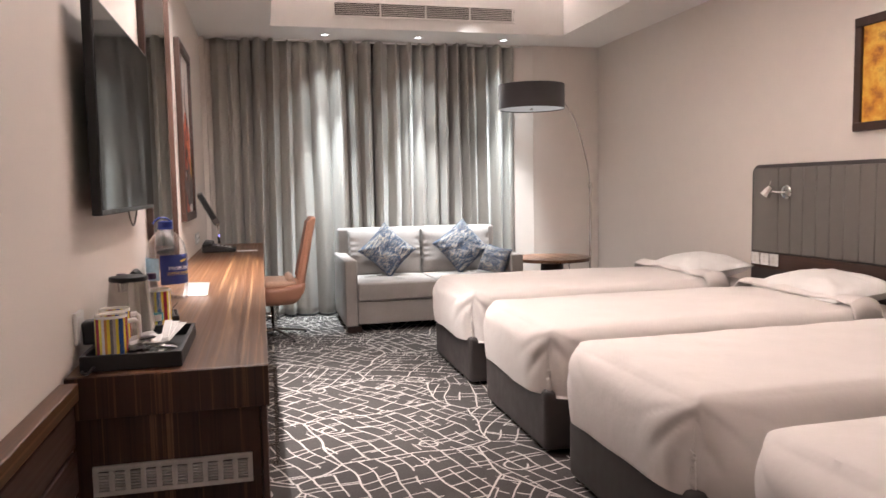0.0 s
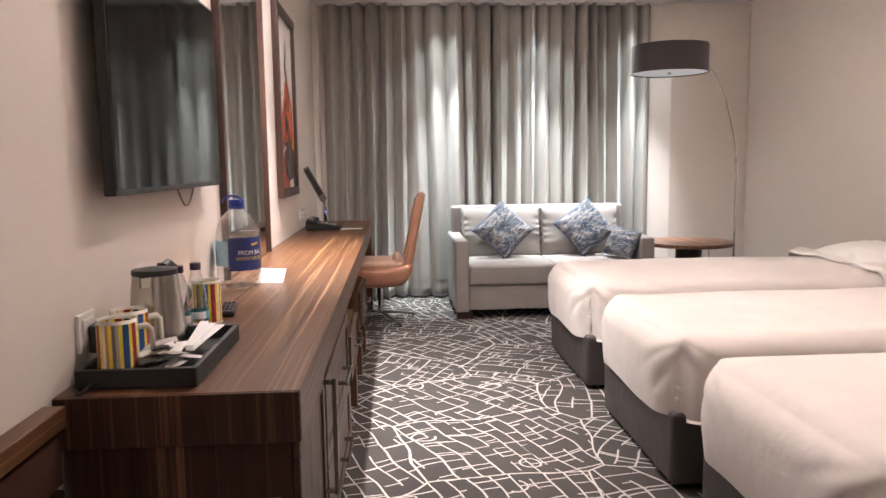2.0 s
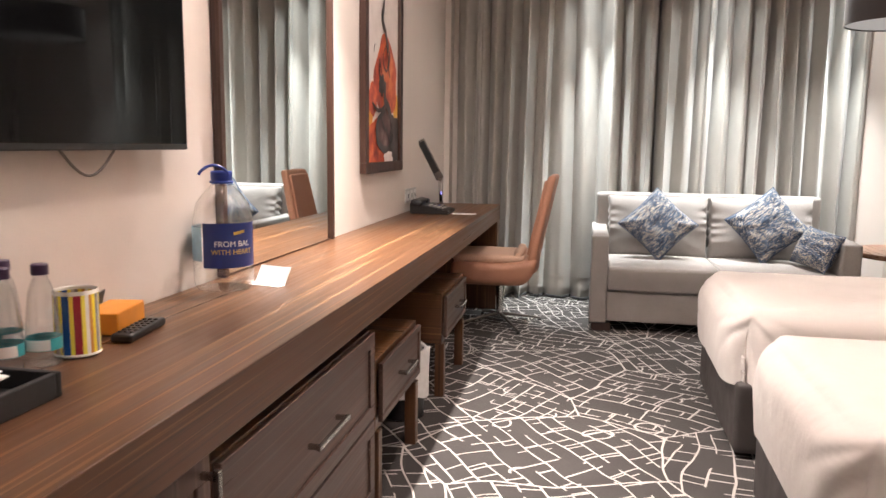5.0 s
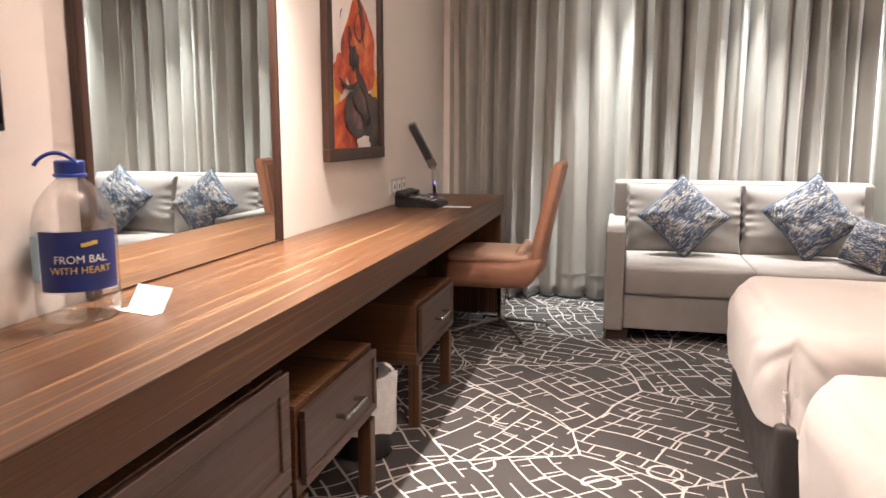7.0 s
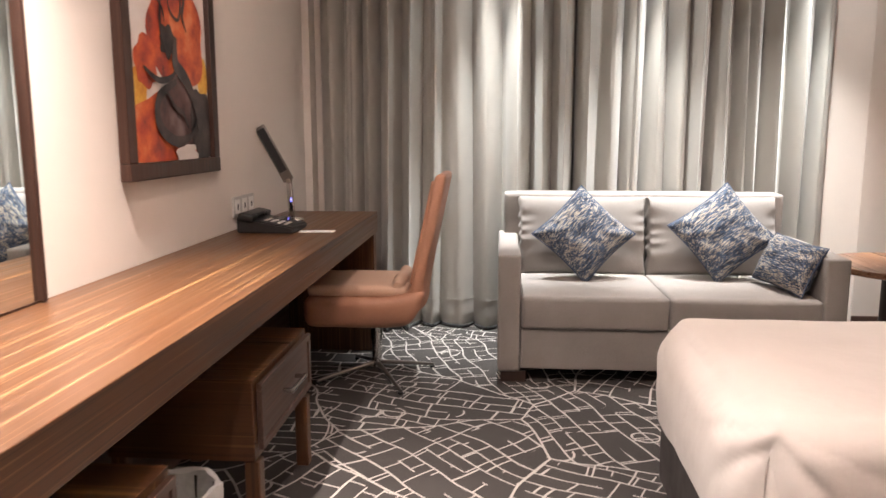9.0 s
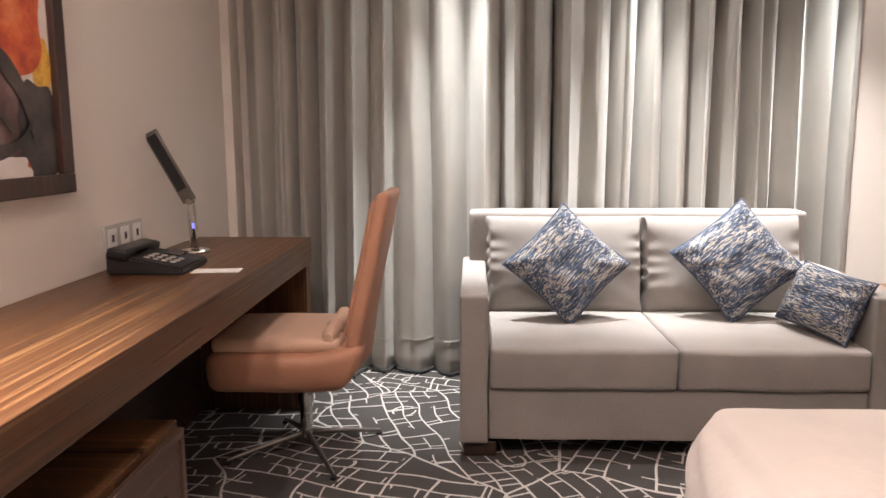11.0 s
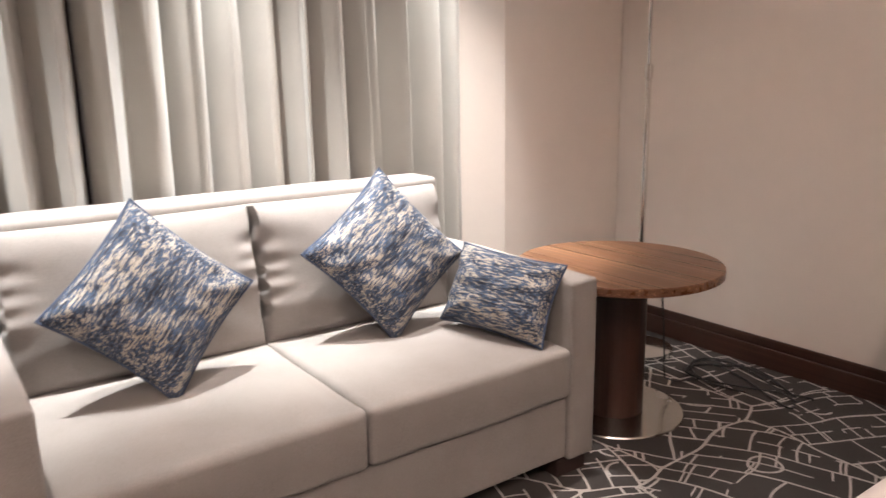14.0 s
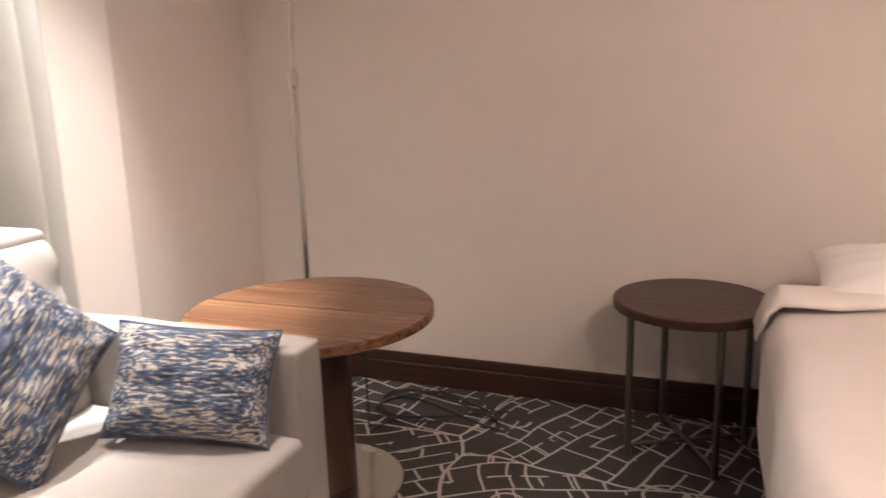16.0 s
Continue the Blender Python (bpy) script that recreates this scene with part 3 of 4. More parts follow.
def curtain(gaps, deep, seed, y_mid=5.185):
    """A full-length panel whose broad, flattish folds meet in narrow dark gaps; deep names the gaps that run far in."""
    rnd = random.Random(seed)
    x_from, n = gaps[0], len(gaps) - 1
    wide = gaps[-1] - x_from
    edges = [(g - x_from) / wide for g in gaps]
    depth = [1.25 if g in deep else rnd.uniform(0.45, 0.9) for g in gaps]
    lean = [rnd.uniform(-0.04, 0.03) for _ in gaps]
    tilt = [rnd.uniform(-1, 1) for _ in range(n)]
    flat = [rnd.uniform(2.6, 5.0) for _ in range(n)]

    def f(u, v):
        k = 0
        while k < n - 1 and u > edges[k + 1]:
            k += 1
        w = (u - edges[k]) / (edges[k + 1] - edges[k])
        low = 1 - v
        d = depth[k] * (1 - w) + depth[k + 1] * w
        a = abs(2 * w - 1)
        face = 1 - a ** flat[k]
        y = y_mid + 0.075 - 0.17 * d * face * (0.75 + 0.3 * low)
        y += 0.045 * tilt[k] * (2 * w - 1) * face + 0.007 * math.sin(7 * w + 2 * k + 2 * v) * face
        y += 0.010 * noise.noise(Vector((u * 9, v * 3, seed))) + 0.004 * noise.noise(Vector((u * 30, v * 9, seed + 4)))
        sway = (lean[k] * (1 - w) + lean[k + 1] * w) * (low - 0.45)
        tuck = 0.022 * math.sin(2 * math.pi * w) * d
        x = x_from + u * wide + sway * (1 if 0.01 < u < 0.99 else 0) + tuck
        return (x, y, 0.022 + v * (CEIL - 0.026))
    t = thing("curtain", label="full-length grey-beige satin curtain hanging in deep folds", category="curtain", group="window curtains")
    cloth = Shape().grid(f, n * 20, 40).ob("cloth", CURTAIN, t, True)
    sol = cloth.modifiers.new("thickness", "SOLIDIFY")
    sol.thickness = 0.004

    # dark strip following the folds, in place of the shadow under the cloth
    def g(u, v):
        x, y, z = f(u, 0)
        return (x, y - 0.002, 0.004 + v * 0.02)
    shadow_strip = Shape().grid(g, n * 20, 1).ob("shadow_strip", HEM_SHADOW, t, True)
    shadow_strip.modifiers.new("thickness", "SOLIDIFY").thickness = 0.006

    def h(u, v):
        x, y, z = f(u, 0.060 + 0.0012 * v)
        return (x, y - 0.0035, z)
    seam = Shape().grid(h, n * 20, 1).ob("seam", CURTAIN, t, True)
    seam.modifiers.new("thickness", "SOLIDIFY").thickness = 0.003
    return t


curtain([0.09, 0.23, 0.34, 0.45, 0.58, 0.70, 0.81, 0.99, 1.17, 1.33, 1.45, 1.58], (0.45, 0.58, 1.33, 1.58), 4)
curtain([1.58, 1.72, 1.85, 1.97, 2.10, 2.22, 2.33, 2.46, 2.55, 2.63, 2.76, 2.90, 3.02], (1.58, 2.33, 2.46, 2.76), 11, 5.19)
rail = thing("curtain_track", 0, 5.19, CEIL, label="slim white curtain track under the ceiling", category="curtain track")
Shape().box(0.22, 3.1, -0.012, 0.012, -0.018, -0.001, 0.003).ob("rail", WHITE, rail)

# ---- desk ----
desk = thing("desk", 0, 0, 0, label="long dark walnut desk with a thick straight-grained top", category="desk")
Shape().box(0.004, 0.4985, 0.0, 0.006, 0.641, 0.7485, 0.001, 1).ob("end_cap", WOOD_SHADED_END, desk)
Shape().box(0.004, 0.50, 0.006, 4.74, 0.640, 0.75, 0.003, 2).ob("top", WOOD["y"], desk)
Shape().box(0.02, 0.492, 4.66, 4.735, 0.0, 0.639, 0.003).ob("end_panel", WOOD["z"], desk)
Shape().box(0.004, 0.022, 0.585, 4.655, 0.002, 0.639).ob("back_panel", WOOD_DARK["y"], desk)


def handle(parent, length, place):
    s = Shape()
    s.box(-0.006, 0.006, -length / 2, length / 2, -0.006, 0.006, 0.0015, 1, m=pose(0.030, 0, 0))
    for q in (-1, 1):
        s.box(0, 0.030, q * (length / 2 - 0.012) - 0.006, q * (length / 2 - 0.012) + 0.006, -0.006, 0.006, 0.001, 1)
    h = s.ob("handle", STEEL, parent, label="brushed steel bar handle")
    h.matrix_basis = place
    return h


def front(parent, name, y0, y1, z0, z1, x=0.492, rail_w=0.045, grain="y"):
    """A framed front with a recessed panel."""
    s = Shape()
    s.box(x - 0.016, x, y0, y1, z1 - rail_w, z1, 0.002, 1).box(x - 0.016, x, y0, y1, z0, z0 + rail_w, 0.002, 1)
    s.box(x - 0.016, x, y0, y0 + rail_w, z0 + rail_w, z1 - rail_w, 0.002, 1).box(x - 0.016, x, y1 - rail_w, y1, z0 + rail_w, z1 - rail_w, 0.002, 1)
    s.box(x - 0.016, x - 0.007, y0 + rail_w, y1 - rail_w, z0 + rail_w, z1 - rail_w)
    return s.ob(name, FRONT_WOOD[grain], parent)


cab = thing("cabinet", 0, 0, 0, label="dark walnut cabinet with a steel-handled door under the desk", category="cabinet")
s = Shape()
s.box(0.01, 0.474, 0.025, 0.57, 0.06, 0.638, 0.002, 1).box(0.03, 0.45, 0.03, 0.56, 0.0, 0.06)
s.ob("body", WOOD_SHADED_END, cab)
front(cab, "door", 0.028, 0.566, 0.07, 0.636, grain="z")
handle(cab, 0.34, pose(0.492, 0.535, 0.45, 90))
grille = Shape()
grille.box(0.055, 0.450, 0.012, 0.024, 0.434, 0.447, 0.001, 1).box(0.055, 0.450, 0.012, 0.024, 0.499, 0.512, 0.001, 1)
for k in range(11):
    xx = 0.055 + k * 0.0382
    grille.box(xx, xx + 0.013, 0.0122, 0.024, 0.447, 0.499)
for k in range(6):
    grille.box(0.063, 0.442, 0.0128, 0.024, 0.4505 + k * 0.0078, 0.4545 + k * 0.0078)
grille.ob("vent_grille", VENT, cab, label="grey slotted metal vent grille")
Shape().box(0.058, 0.447, 0.0235, 0.0245, 0.440, 0.504).ob("vent_recess", DARK_GAP, cab)

drawers = thing("drawer_unit", 0, 0, 0, label="walnut unit with two wide framed drawers under the desk", category="drawer unit")
s = Shape()
s.box(0.01, 0.474, 0.60, 1.58, 0.05, 0.600, 0.002, 1).box(0.03, 0.45, 0.61, 1.57, 0, 0.05)
for yy in (0.70, 1.48):
    s.lathe([(0.016, 0.600), (0.016, 0.640)], 14, m=pose(0.43, yy, 0))
s.ob("body", WOOD["z"], drawers)
front(drawers, "upper_drawer", 0.605, 1.578, 0.325, 0.598, grain="y")
front(drawers, "lower_drawer", 0.605, 1.578, 0.055, 0.318, grain="y")
handle(drawers, 0.22, pose(0.492, 1.12, 0.46))
handle(drawers, 0.22, pose(0.492, 1.12, 0.185))

ns = thing("pedestal_drawer", 0.0, 2.72, 0, label="small walnut pedestal with one drawer on square legs", category="pedestal", group="pedestals under the desk")
Shape().box(0.05, 0.478, 0.0, 0.565, 0.255, 0.492, 0.003).ob("body", WOOD["x"], ns)
dr = front(ns, "drawer", 0.012, 0.553, 0.285, 0.478, 0.500, 0.022, "y")
handle(ns, 0.16, pose(0.50, 0.283, 0.39))
for lx in (0.055, 0.445):
    for ly in (0.002, 0.520):
        Shape().box(lx, lx + 0.044, ly, ly + 0.044, 0, 0.254, 0.003, 1).ob("leg", WOOD["z"], ns)
copy_thing(ns, pose(0.0, 1.63, 0))

bin_ = thing("waste_bin", 0.36, 2.46, 0, label="small waste bin with a crumpled pale liner under the desk", category="waste bin")
Shape().lathe([(0.085, 0.003), (0.09, 0.006), (0.105, 0.29), (0.101, 0.29), (0.086, 0.012), (0.001, 0.012)], 32).ob("bucket", BLACK, bin_, True)
ln = Shape().lathe([(0.110, 0.10), (0.112, 0.20), (0.116, 0.285), (0.114, 0.305), (0.100, 0.30), (0.085, 0.10)], 40, close=False)
for q in ln.bm.verts:
    q.co += Vector((q.co.x, q.co.y, 0)).normalized() * 0.009 * noise.noise(q.co * 40) + Vector((0, 0, 0.02 * noise.noise(q.co * 14)))
ln.ob("liner", LINER, bin_, True)

# ---- on the wall above the desk ----
tv = thing("television", 0.0, 0.755, 1.450, label="flat black wall-mounted television, switched off", category="television")
Shape().box(0.040, 0.068, -0.512, 0.512, -0.305, 0.31, 0.005, 2).ob("casing", BLACK, tv)
Shape().box(0.067, 0.0695, -0.505, 0.505, -0.290, 0.303, 0.001, 1).ob("screen", SCREEN, tv)
Shape().box(0.001, 0.040, -0.18, 0.18, -0.12, 0.12, 0.004).ob("bracket", BLACK, tv)
Shape().tube([(0.045, 0.05 + 0.18 * u, -0.305 - 0.055 * math.sin(math.pi * u)) for u in [i / 14 for i in range(15)]], 0.0032).ob("cable", GUNMETAL, tv)

mi = thing("wall_mirror", 0, 0, 0, label="tall frameless-looking mirror with slim dark wooden edges standing on the desk", category="mirror")
Shape().box(0.004, 0.016, 1.555, 2.520, 0.757, 2.40).ob("glass", MIRROR, mi)
s = Shape()
s.box(0.002, 0.030, 1.528, 1.555, 0.752, 2.42, 0.002, 1).box(0.002, 0.030, 2.520, 2.538, 0.752, 2.42, 0.002, 1)
s.box(0.002, 0.030, 1.555, 2.520, 2.40, 2.42, 0.002, 1).box(0.002, 0.018, 1.555, 2.520, 0.752, 0.7565)
s.ob("frame", WOOD_DARK["z"], mi)


def blob(cx, cy, rx, ry, seed, rough=0.25, n=60):
    pts = []
    for i in range(n):
        a = 2 * math.pi * i / n
        k = 1 + rough * noise.noise(Vector((math.cos(a) * 1.7 + seed, math.sin(a) * 1.7, seed)))
        pts.append((cx + rx * k * math.cos(a), cy + ry * k * math.sin(a)))
    return pts


def ribbon(points, widths):
    pts = [Vector((x, y, 0)) for x, y in points]
    left, right = [], []
    for i, p in enumerate(pts):
        d = (pts[min(i + 1, len(pts) - 1)] - pts[max(i - 1, 0)]).normalized()
        nrm = Vector((-d.y, d.x, 0)) * widths[i] / 2
        left.append((p + nrm)[:2])
        right.append((p - nrm)[:2])
    return left + right[::-1]


def smooth_line(ctrl, n=24):
    out = []
    for i in range(len(ctrl) - 1):
        p0, p1, p2, p3 = ctrl[max(i - 1, 0)], ctrl[i], ctrl[i + 1], ctrl[min(i + 2, len(ctrl) - 1)]
        for k in range(n // 4):
            t = k / (n // 4)
            out.append(tuple(0.5 * (2 * p1[j] + (p2[j] - p0[j]) * t + (2 * p0[j] - 5 * p1[j] + 4 * p2[j] - p3[j]) * t * t + (3 * p1[j] - p0[j] - 3 * p2[j] + p3[j]) * t ** 3) for j in (0, 1)))
    out.append(ctrl[-1])
    return out


def picture_frame(parent, w, h, face=0.05, depth=0.035):
    """Mitred moulding round a w by h picture that lies in the xy plane."""
    s = Shape()
    s.box(-w / 2, w / 2, h / 2 - face, h / 2, 0, depth, 0.004).box(-w / 2, w / 2, -h / 2, -h / 2 + face, 0, depth, 0.004)
    s.box(-w / 2, -w / 2 + face, -h / 2 + face, h / 2 - face, 0, depth - 0.001, 0.004).box(w / 2 - face, w / 2, -h / 2 + face, h / 2 - face, 0, depth - 0.001, 0.004)
    return s.ob("frame", WOOD_DARK["y"], parent)


ART_Y, ART_Z, AW, AH = 3.352, 1.595, 0.735, 1.155
art = thing("framed_painting", label="tall framed abstract painting in red, black and cream", category="painting")
art.matrix_world = Matrix(((0, 0, 1, 0.003), (1, 0, 0, ART_Y), (0, 1, 0, ART_Z), (0, 0, 0, 1)))
picture_frame(art, AW, AH, 0.055)
IW, IH = AW - 0.11, AH - 0.11
Shape().box(-IW / 2 - 0.004, IW / 2 + 0.004, -IH / 2 - 0.004, IH / 2 + 0.004, 0.002, 0.014).ob("canvas", ART_PALE, art)


def clip_in(pts):
    return [(min(max(x, -IW / 2), IW / 2), min(max(y, -IH / 2), IH / 2)) for x, y in pts]


def paint(name, pts, layer, mat):
    s = Shape()
    s.prism(clip_in(pts), 0.014 + layer * 0.0006, 0.0146 + layer * 0.0006)
    return s.ob(name, mat, art)
paint("yellow_patch", blob(-0.245, -0.29, 0.06, 0.07, 3.1), 0, ART_AMBER)
paint("yellow_patch", blob(0.27, -0.235, 0.05, 0.08, 5.1), 0, ART_AMBER)
paint("red_shape", blob(0.06, -0.07, 0.215, 0.20, 1.3, 0.3), 1, ART_RED)
paint("red_shape", blob(-0.19, -0.20, 0.085, 0.08, 2.2, 0.35), 2, ART_RED)
paint("red_shape", blob(-0.04, -0.43, 0.31, 0.13, 7.3, 0.2), 3, ART_RED)
paint("brown_shape", blob(0.05, -0.36, 0.17, 0.12, 6.3, 0.25), 4, ART_BROWN)
paint("black_shape", blob(0.25, -0.41, 0.10, 0.15, 9.1, 0.35), 5, ART_DARK)
paint("black_shape", blob(-0.03, -0.12, 0.055, 0.055, 8.1, 0.4), 6, ART_DARK)
for i, (ctrl, wmax) in enumerate([
        ([(0.09, 0.06), (0.05, 0.15), (-0.02, 0.22), (0.01, 0.30), (0.03, 0.40)], 0.040),
        ([(0.09, 0.12), (0.12, 0.04), (0.10, -0.02), (0.13, -0.07)], 0.018),
        ([(0.02, 0.08), (-0.01, 0.0), (0.06, -0.04), (0.09, 0.03), (0.05, 0.09), (0.02, 0.06)], 0.012),
        ([(-0.07, 0.02), (-0.08, -0.08), (-0.05, -0.16)], 0.014),
        ([(-0.10, 0.01), (-0.06, -0.02), (-0.05, -0.06)], 0.010),
        ([(0.03, -0.10), (0.02, -0.19), (0.10, -0.24), (0.17, -0.32), (0.20, -0.42)], 0.055),
        ([(-0.22, -0.22), (-0.12, -0.255), (-0.02, -0.24), (0.04, -0.20)], 0.022),
        ([(0.02, -0.25), (-0.12, -0.31), (-0.13, -0.40), (-0.02, -0.455), (0.12, -0.44), (0.19, -0.38)], 0.042),
        ([(-0.06, -0.29), (0.0, -0.34), (0.06, -0.36), (0.10, -0.41)], 0.020),
        ([(-0.20, 0.03), (-0.19, 0.06), (-0.17, 0.075)], 0.008)]):
    line = smooth_line(ctrl)
    paint("brush_stroke", ribbon(line, [wmax * (0.25 + 0.75 * math.sin(math.pi * min(1, 0.08 + k / len(line)))) for k in range(len(line))]), 7 + i, ART_DARK)
paint("cream_patch", blob(0.08, -0.505, 0.085, 0.035, 4.4, 0.4), 18, ART_PALE)


def socket_plate(y, z, n, name="wall_socket"):
    k = thing(name, 0.0, y, z, label="pale wall plate with sockets above the desk", category="wall socket")
    Shape().box(0.0005, 0.010, -0.045 * n, 0.045 * n, -0.043, 0.043, 0.003).ob("plate", GREY if n > 1 else WHITE, k)
    for i in range(n):
        yy = (i - (n - 1) / 2) * 0.09
        Shape().box(0.010, 0.013, yy - 0.030, yy + 0.030, -0.030, 0.030, 0.002, 1).ob("insert", WHITE, k)
        Shape().box(0.0131, 0.0138, yy - 0.008, yy + 0.008, -0.014, 0.010).ob("opening", BLACK, k)
    return k
socket_plate(4.055, 0.848, 3)
socket_plate(0.183, 0.848, 1)

# ---- things on the desk ----
DT = 0.7505


def mug(x, y, z, rz):
    g = thing("striped_mug", x, y, z, rz, "white ceramic mug with upright coloured stripes", "mug", "striped mugs on the desk")
    Shape().lathe([(0.034, 0), (0.041, 0.002), (0.0415, 0.004), (0.0395, 0.007), (0.039, 0.097), (0.0375, 0.100), (0.0355, 0.098), (0.0355, 0.008), (0.001, 0.006)], 40).ob("cup", STRIPES, g, True)
    Shape().tube([(0.0385, 0, 0.082), (0.058, 0, 0.083), (0.066, 0, 0.076), (0.067, 0, 0.04), (0.066, 0, 0.032), (0.058, 0, 0.026), (0.0385, 0, 0.027)], 0.0052, 10).ob("handle", CERAMIC, g, True)
    g.scale = (1.06, 1.06, 1.30)
    return g


tray = thing("serving_tray", 0.155, 0.265, DT, label="black leatherette hospitality tray on the desk", category="tray")
s = Shape()
s.box(-0.125, 0.125, -0.215, 0.215, 0, 0.008, 0.002)
for a in ((-0.125, 0.125, -0.215, -0.203), (-0.125, 0.125, 0.203, 0.215), (-0.125, -0.113, -0.203, 0.203), (0.113, 0.125, -0.203, 0.203)):
    s.box(*a, 0.004, 0.042, 0.003, 2)
s.ob("tray", TRAY_BLACK, tray)
mug(0.100, 0.110, DT + 0.009, 25)
mug(0.090, 0.215, DT + 0.009, 35)
mug(0.142, 0.702, DT, 110)

ke = thing("electric_kettle", 0.108, 0.355, DT + 0.009, -8, "brushed steel electric kettle with a black lid and handle", "kettle")
Shape().lathe([(0.068, 0.004), (0.072, 0.012), (0.070, 0.03), (0.056, 0.17), (0.053, 0.19)], 44).ob("body", STEEL, ke, True)
Shape().lathe([(0.070, 0), (0.076, 0.002), (0.076, 0.012), (0.070, 0.016)], 40).ob("base", BLACK, ke, True)
Shape().lathe([(0.054, 0.190), (0.055, 0.194), (0.053, 0.203), (0.02, 0.208), (0.001, 0.208)], 40).ob("lid", BLACK, ke, True)
s = Shape()
s.tube([(0, 0.045, 0.20), (0, 0.075, 0.205), (0, 0.098, 0.195), (0, 0.104, 0.16), (0, 0.104, 0.08), (0, 0.092, 0.055), (0, 0.066, 0.05)], [0.012, 0.013, 0.013, 0.012, 0.012, 0.011, 0.010], 12)
s.ob("handle", BLACK, ke, True)
Shape().prism([(-0.02, -0.045), (0.02, -0.045), (0.0, -0.072)], 0.165, 0.190).ob("spout", STEEL, ke)

for k in range(11):
    rnd = random.Random(k)
    white = k % 3 == 0
    p = thing("sugar_sachet", 0.165 + rnd.uniform(-0.03, 0.05), 0.135 + rnd.uniform(-0.055, 0.085), DT + 0.012 + 0.005 * k, rnd.uniform(0, 180),
              "small paper coffee and sugar sachet in the tray", "sachet", "sachets in the tray")
    sh = pillow_shape(0.085, 0.030 if white else 0.042, 0.009, 0.05, 8, k, 0.003)
    sh.bm.transform(pose(0, 0, 0.004, rnd.uniform(-9, 9), rnd.uniform(-14, 14)))
    sh.ob("packet", PAPER if white else (SACHET if k % 3 == 1 else GREY), p, True)
for k in range(3):
    p = thing("paper_stick", 0.235 - 0.012 * k, 0.31 + 0.008 * k, DT + 0.046 + k * 0.003, 78 + 7 * k, "long white paper stick packet leaning on the tray", "sachet", "sachets in the tray")
    Shape().box(-0.085, 0.085, -0.011, 0.011, 0, 0.003, 0.001, 1, m=pose(0, 0, 0, 0, -8)).ob("packet", PAPER, p)


def small_bottle(x, y, rz):
    b = thing("water_bottle", x, y, DT, rz, "small clear water bottle with a purple cap", "bottle", "small water bottles on the desk")
    prof = [(0.024, 0.002), (0.030, 0.006), (0.031, 0.03), (0.030, 0.07)]
    for i in range(6):
        prof += [(0.0285 - 0.0012 * i, 0.076 + i * 0.011), (0.0300 - 0.0014 * i, 0.081 + i * 0.011)]
    prof += [(0.018, 0.152), (0.012, 0.168), (0.012, 0.176)]
    Shape().lathe(prof, 28).ob("body", PET, b, True)
    Shape().lathe([(0.0145, 0.172), (0.0150, 0.174), (0.0150, 0.190), (0.013, 0.192), (0.001, 0.192)], 24).ob("cap", PURPLE_CAP, b, True)
    Shape().lathe([(0.0314, 0.034), (0.0310, 0.056)], 32, close=False).ob("label", LABEL_TEAL, b, True)
    Shape().grid(lambda u, v: (0.0318 * math.cos(-2.4 + 1.5 * u), 0.0318 * math.sin(-2.4 + 1.5 * u), 0.035 + 0.02 * v), 12, 1).ob("white_panel", PAPER, b)
    return b


for bx, by, r in ((0.045, 0.545, 0), (0.104, 0.560, 40), (0.040, 0.635, 80), (0.136, 0.618, 20)):
    small_bottle(bx, by, r)

big = thing("large_water_bottle", 0.092, 1.400, DT, 0, "large clear water bottle with a navy label and blue loop cap", "bottle")
R = 0.084
prof = [(0.055, 0.004), (0.074, 0.0), (0.081, 0.010), (R, 0.022), (R, 0.060), (R - 0.003, 0.064), (R, 0.068), (R, 0.175), (R - 0.003, 0.180), (R, 0.185), (R - 0.002, 0.205), (0.072, 0.245), (0.050, 0.275), (0.030, 0.295), (0.024, 0.303), (0.024, 0.318)]
Shape().lathe(prof, 56).ob("body", PET, big, True)
Shape().lathe([(0.029, 0.308), (0.030, 0.310), (0.030, 0.332), (0.027, 0.335), (0.001, 0.335)], 36).ob("cap", BLUE_CAP, big, True)
Shape().lathe([(0.031, 0.300), (0.033, 0.302), (0.033, 0.306), (0.030, 0.308)], 36).ob("collar", BLUE_CAP, big, True)
Shape().tube([(0.028 - 0.070 * u, -0.01 - 0.042 * u, 0.325 + 0.026 * math.sin(math.pi * u) ** 0.7) for u in [i / 16 for i in range(17)]], 0.0042, 10).ob("carry_loop", BLUE_CAP, big, True)
ang0, ang1 = math.radians(-102), math.radians(14)
Shape().grid(lambda u, v: ((R + 0.0008) * math.cos(ang0 + (ang1 - ang0) * u), (R + 0.0008) * math.sin(ang0 + (ang1 - ang0) * u), 0.068 + 0.125 * v), 30, 1).ob("label", LABEL_BLUE, big, True)
Shape().grid(lambda u, v: ((R + 0.0006) * math.cos(ang0 - 0.05 - 1.6 * u), (R + 0.0006) * math.sin(ang0 - 0.05 - 1.6 * u), 0.085 + 0.095 * v), 30, 1).ob("pale_label", LABEL_PALE, big, True)
turn_to = 90 + math.degrees((ang0 + ang1) / 2)
letters("lettering", "FROM BAL", 0.0225, PAPER, big, pose(0, 0, 0.128, 0, 0, turn_to), R + 0.0013)
letters("lettering", "WITH HEART", 0.0205, GOLD, big, pose(0, 0, 0.106, 0, 0, turn_to), R + 0.0013)
mark = Shape()
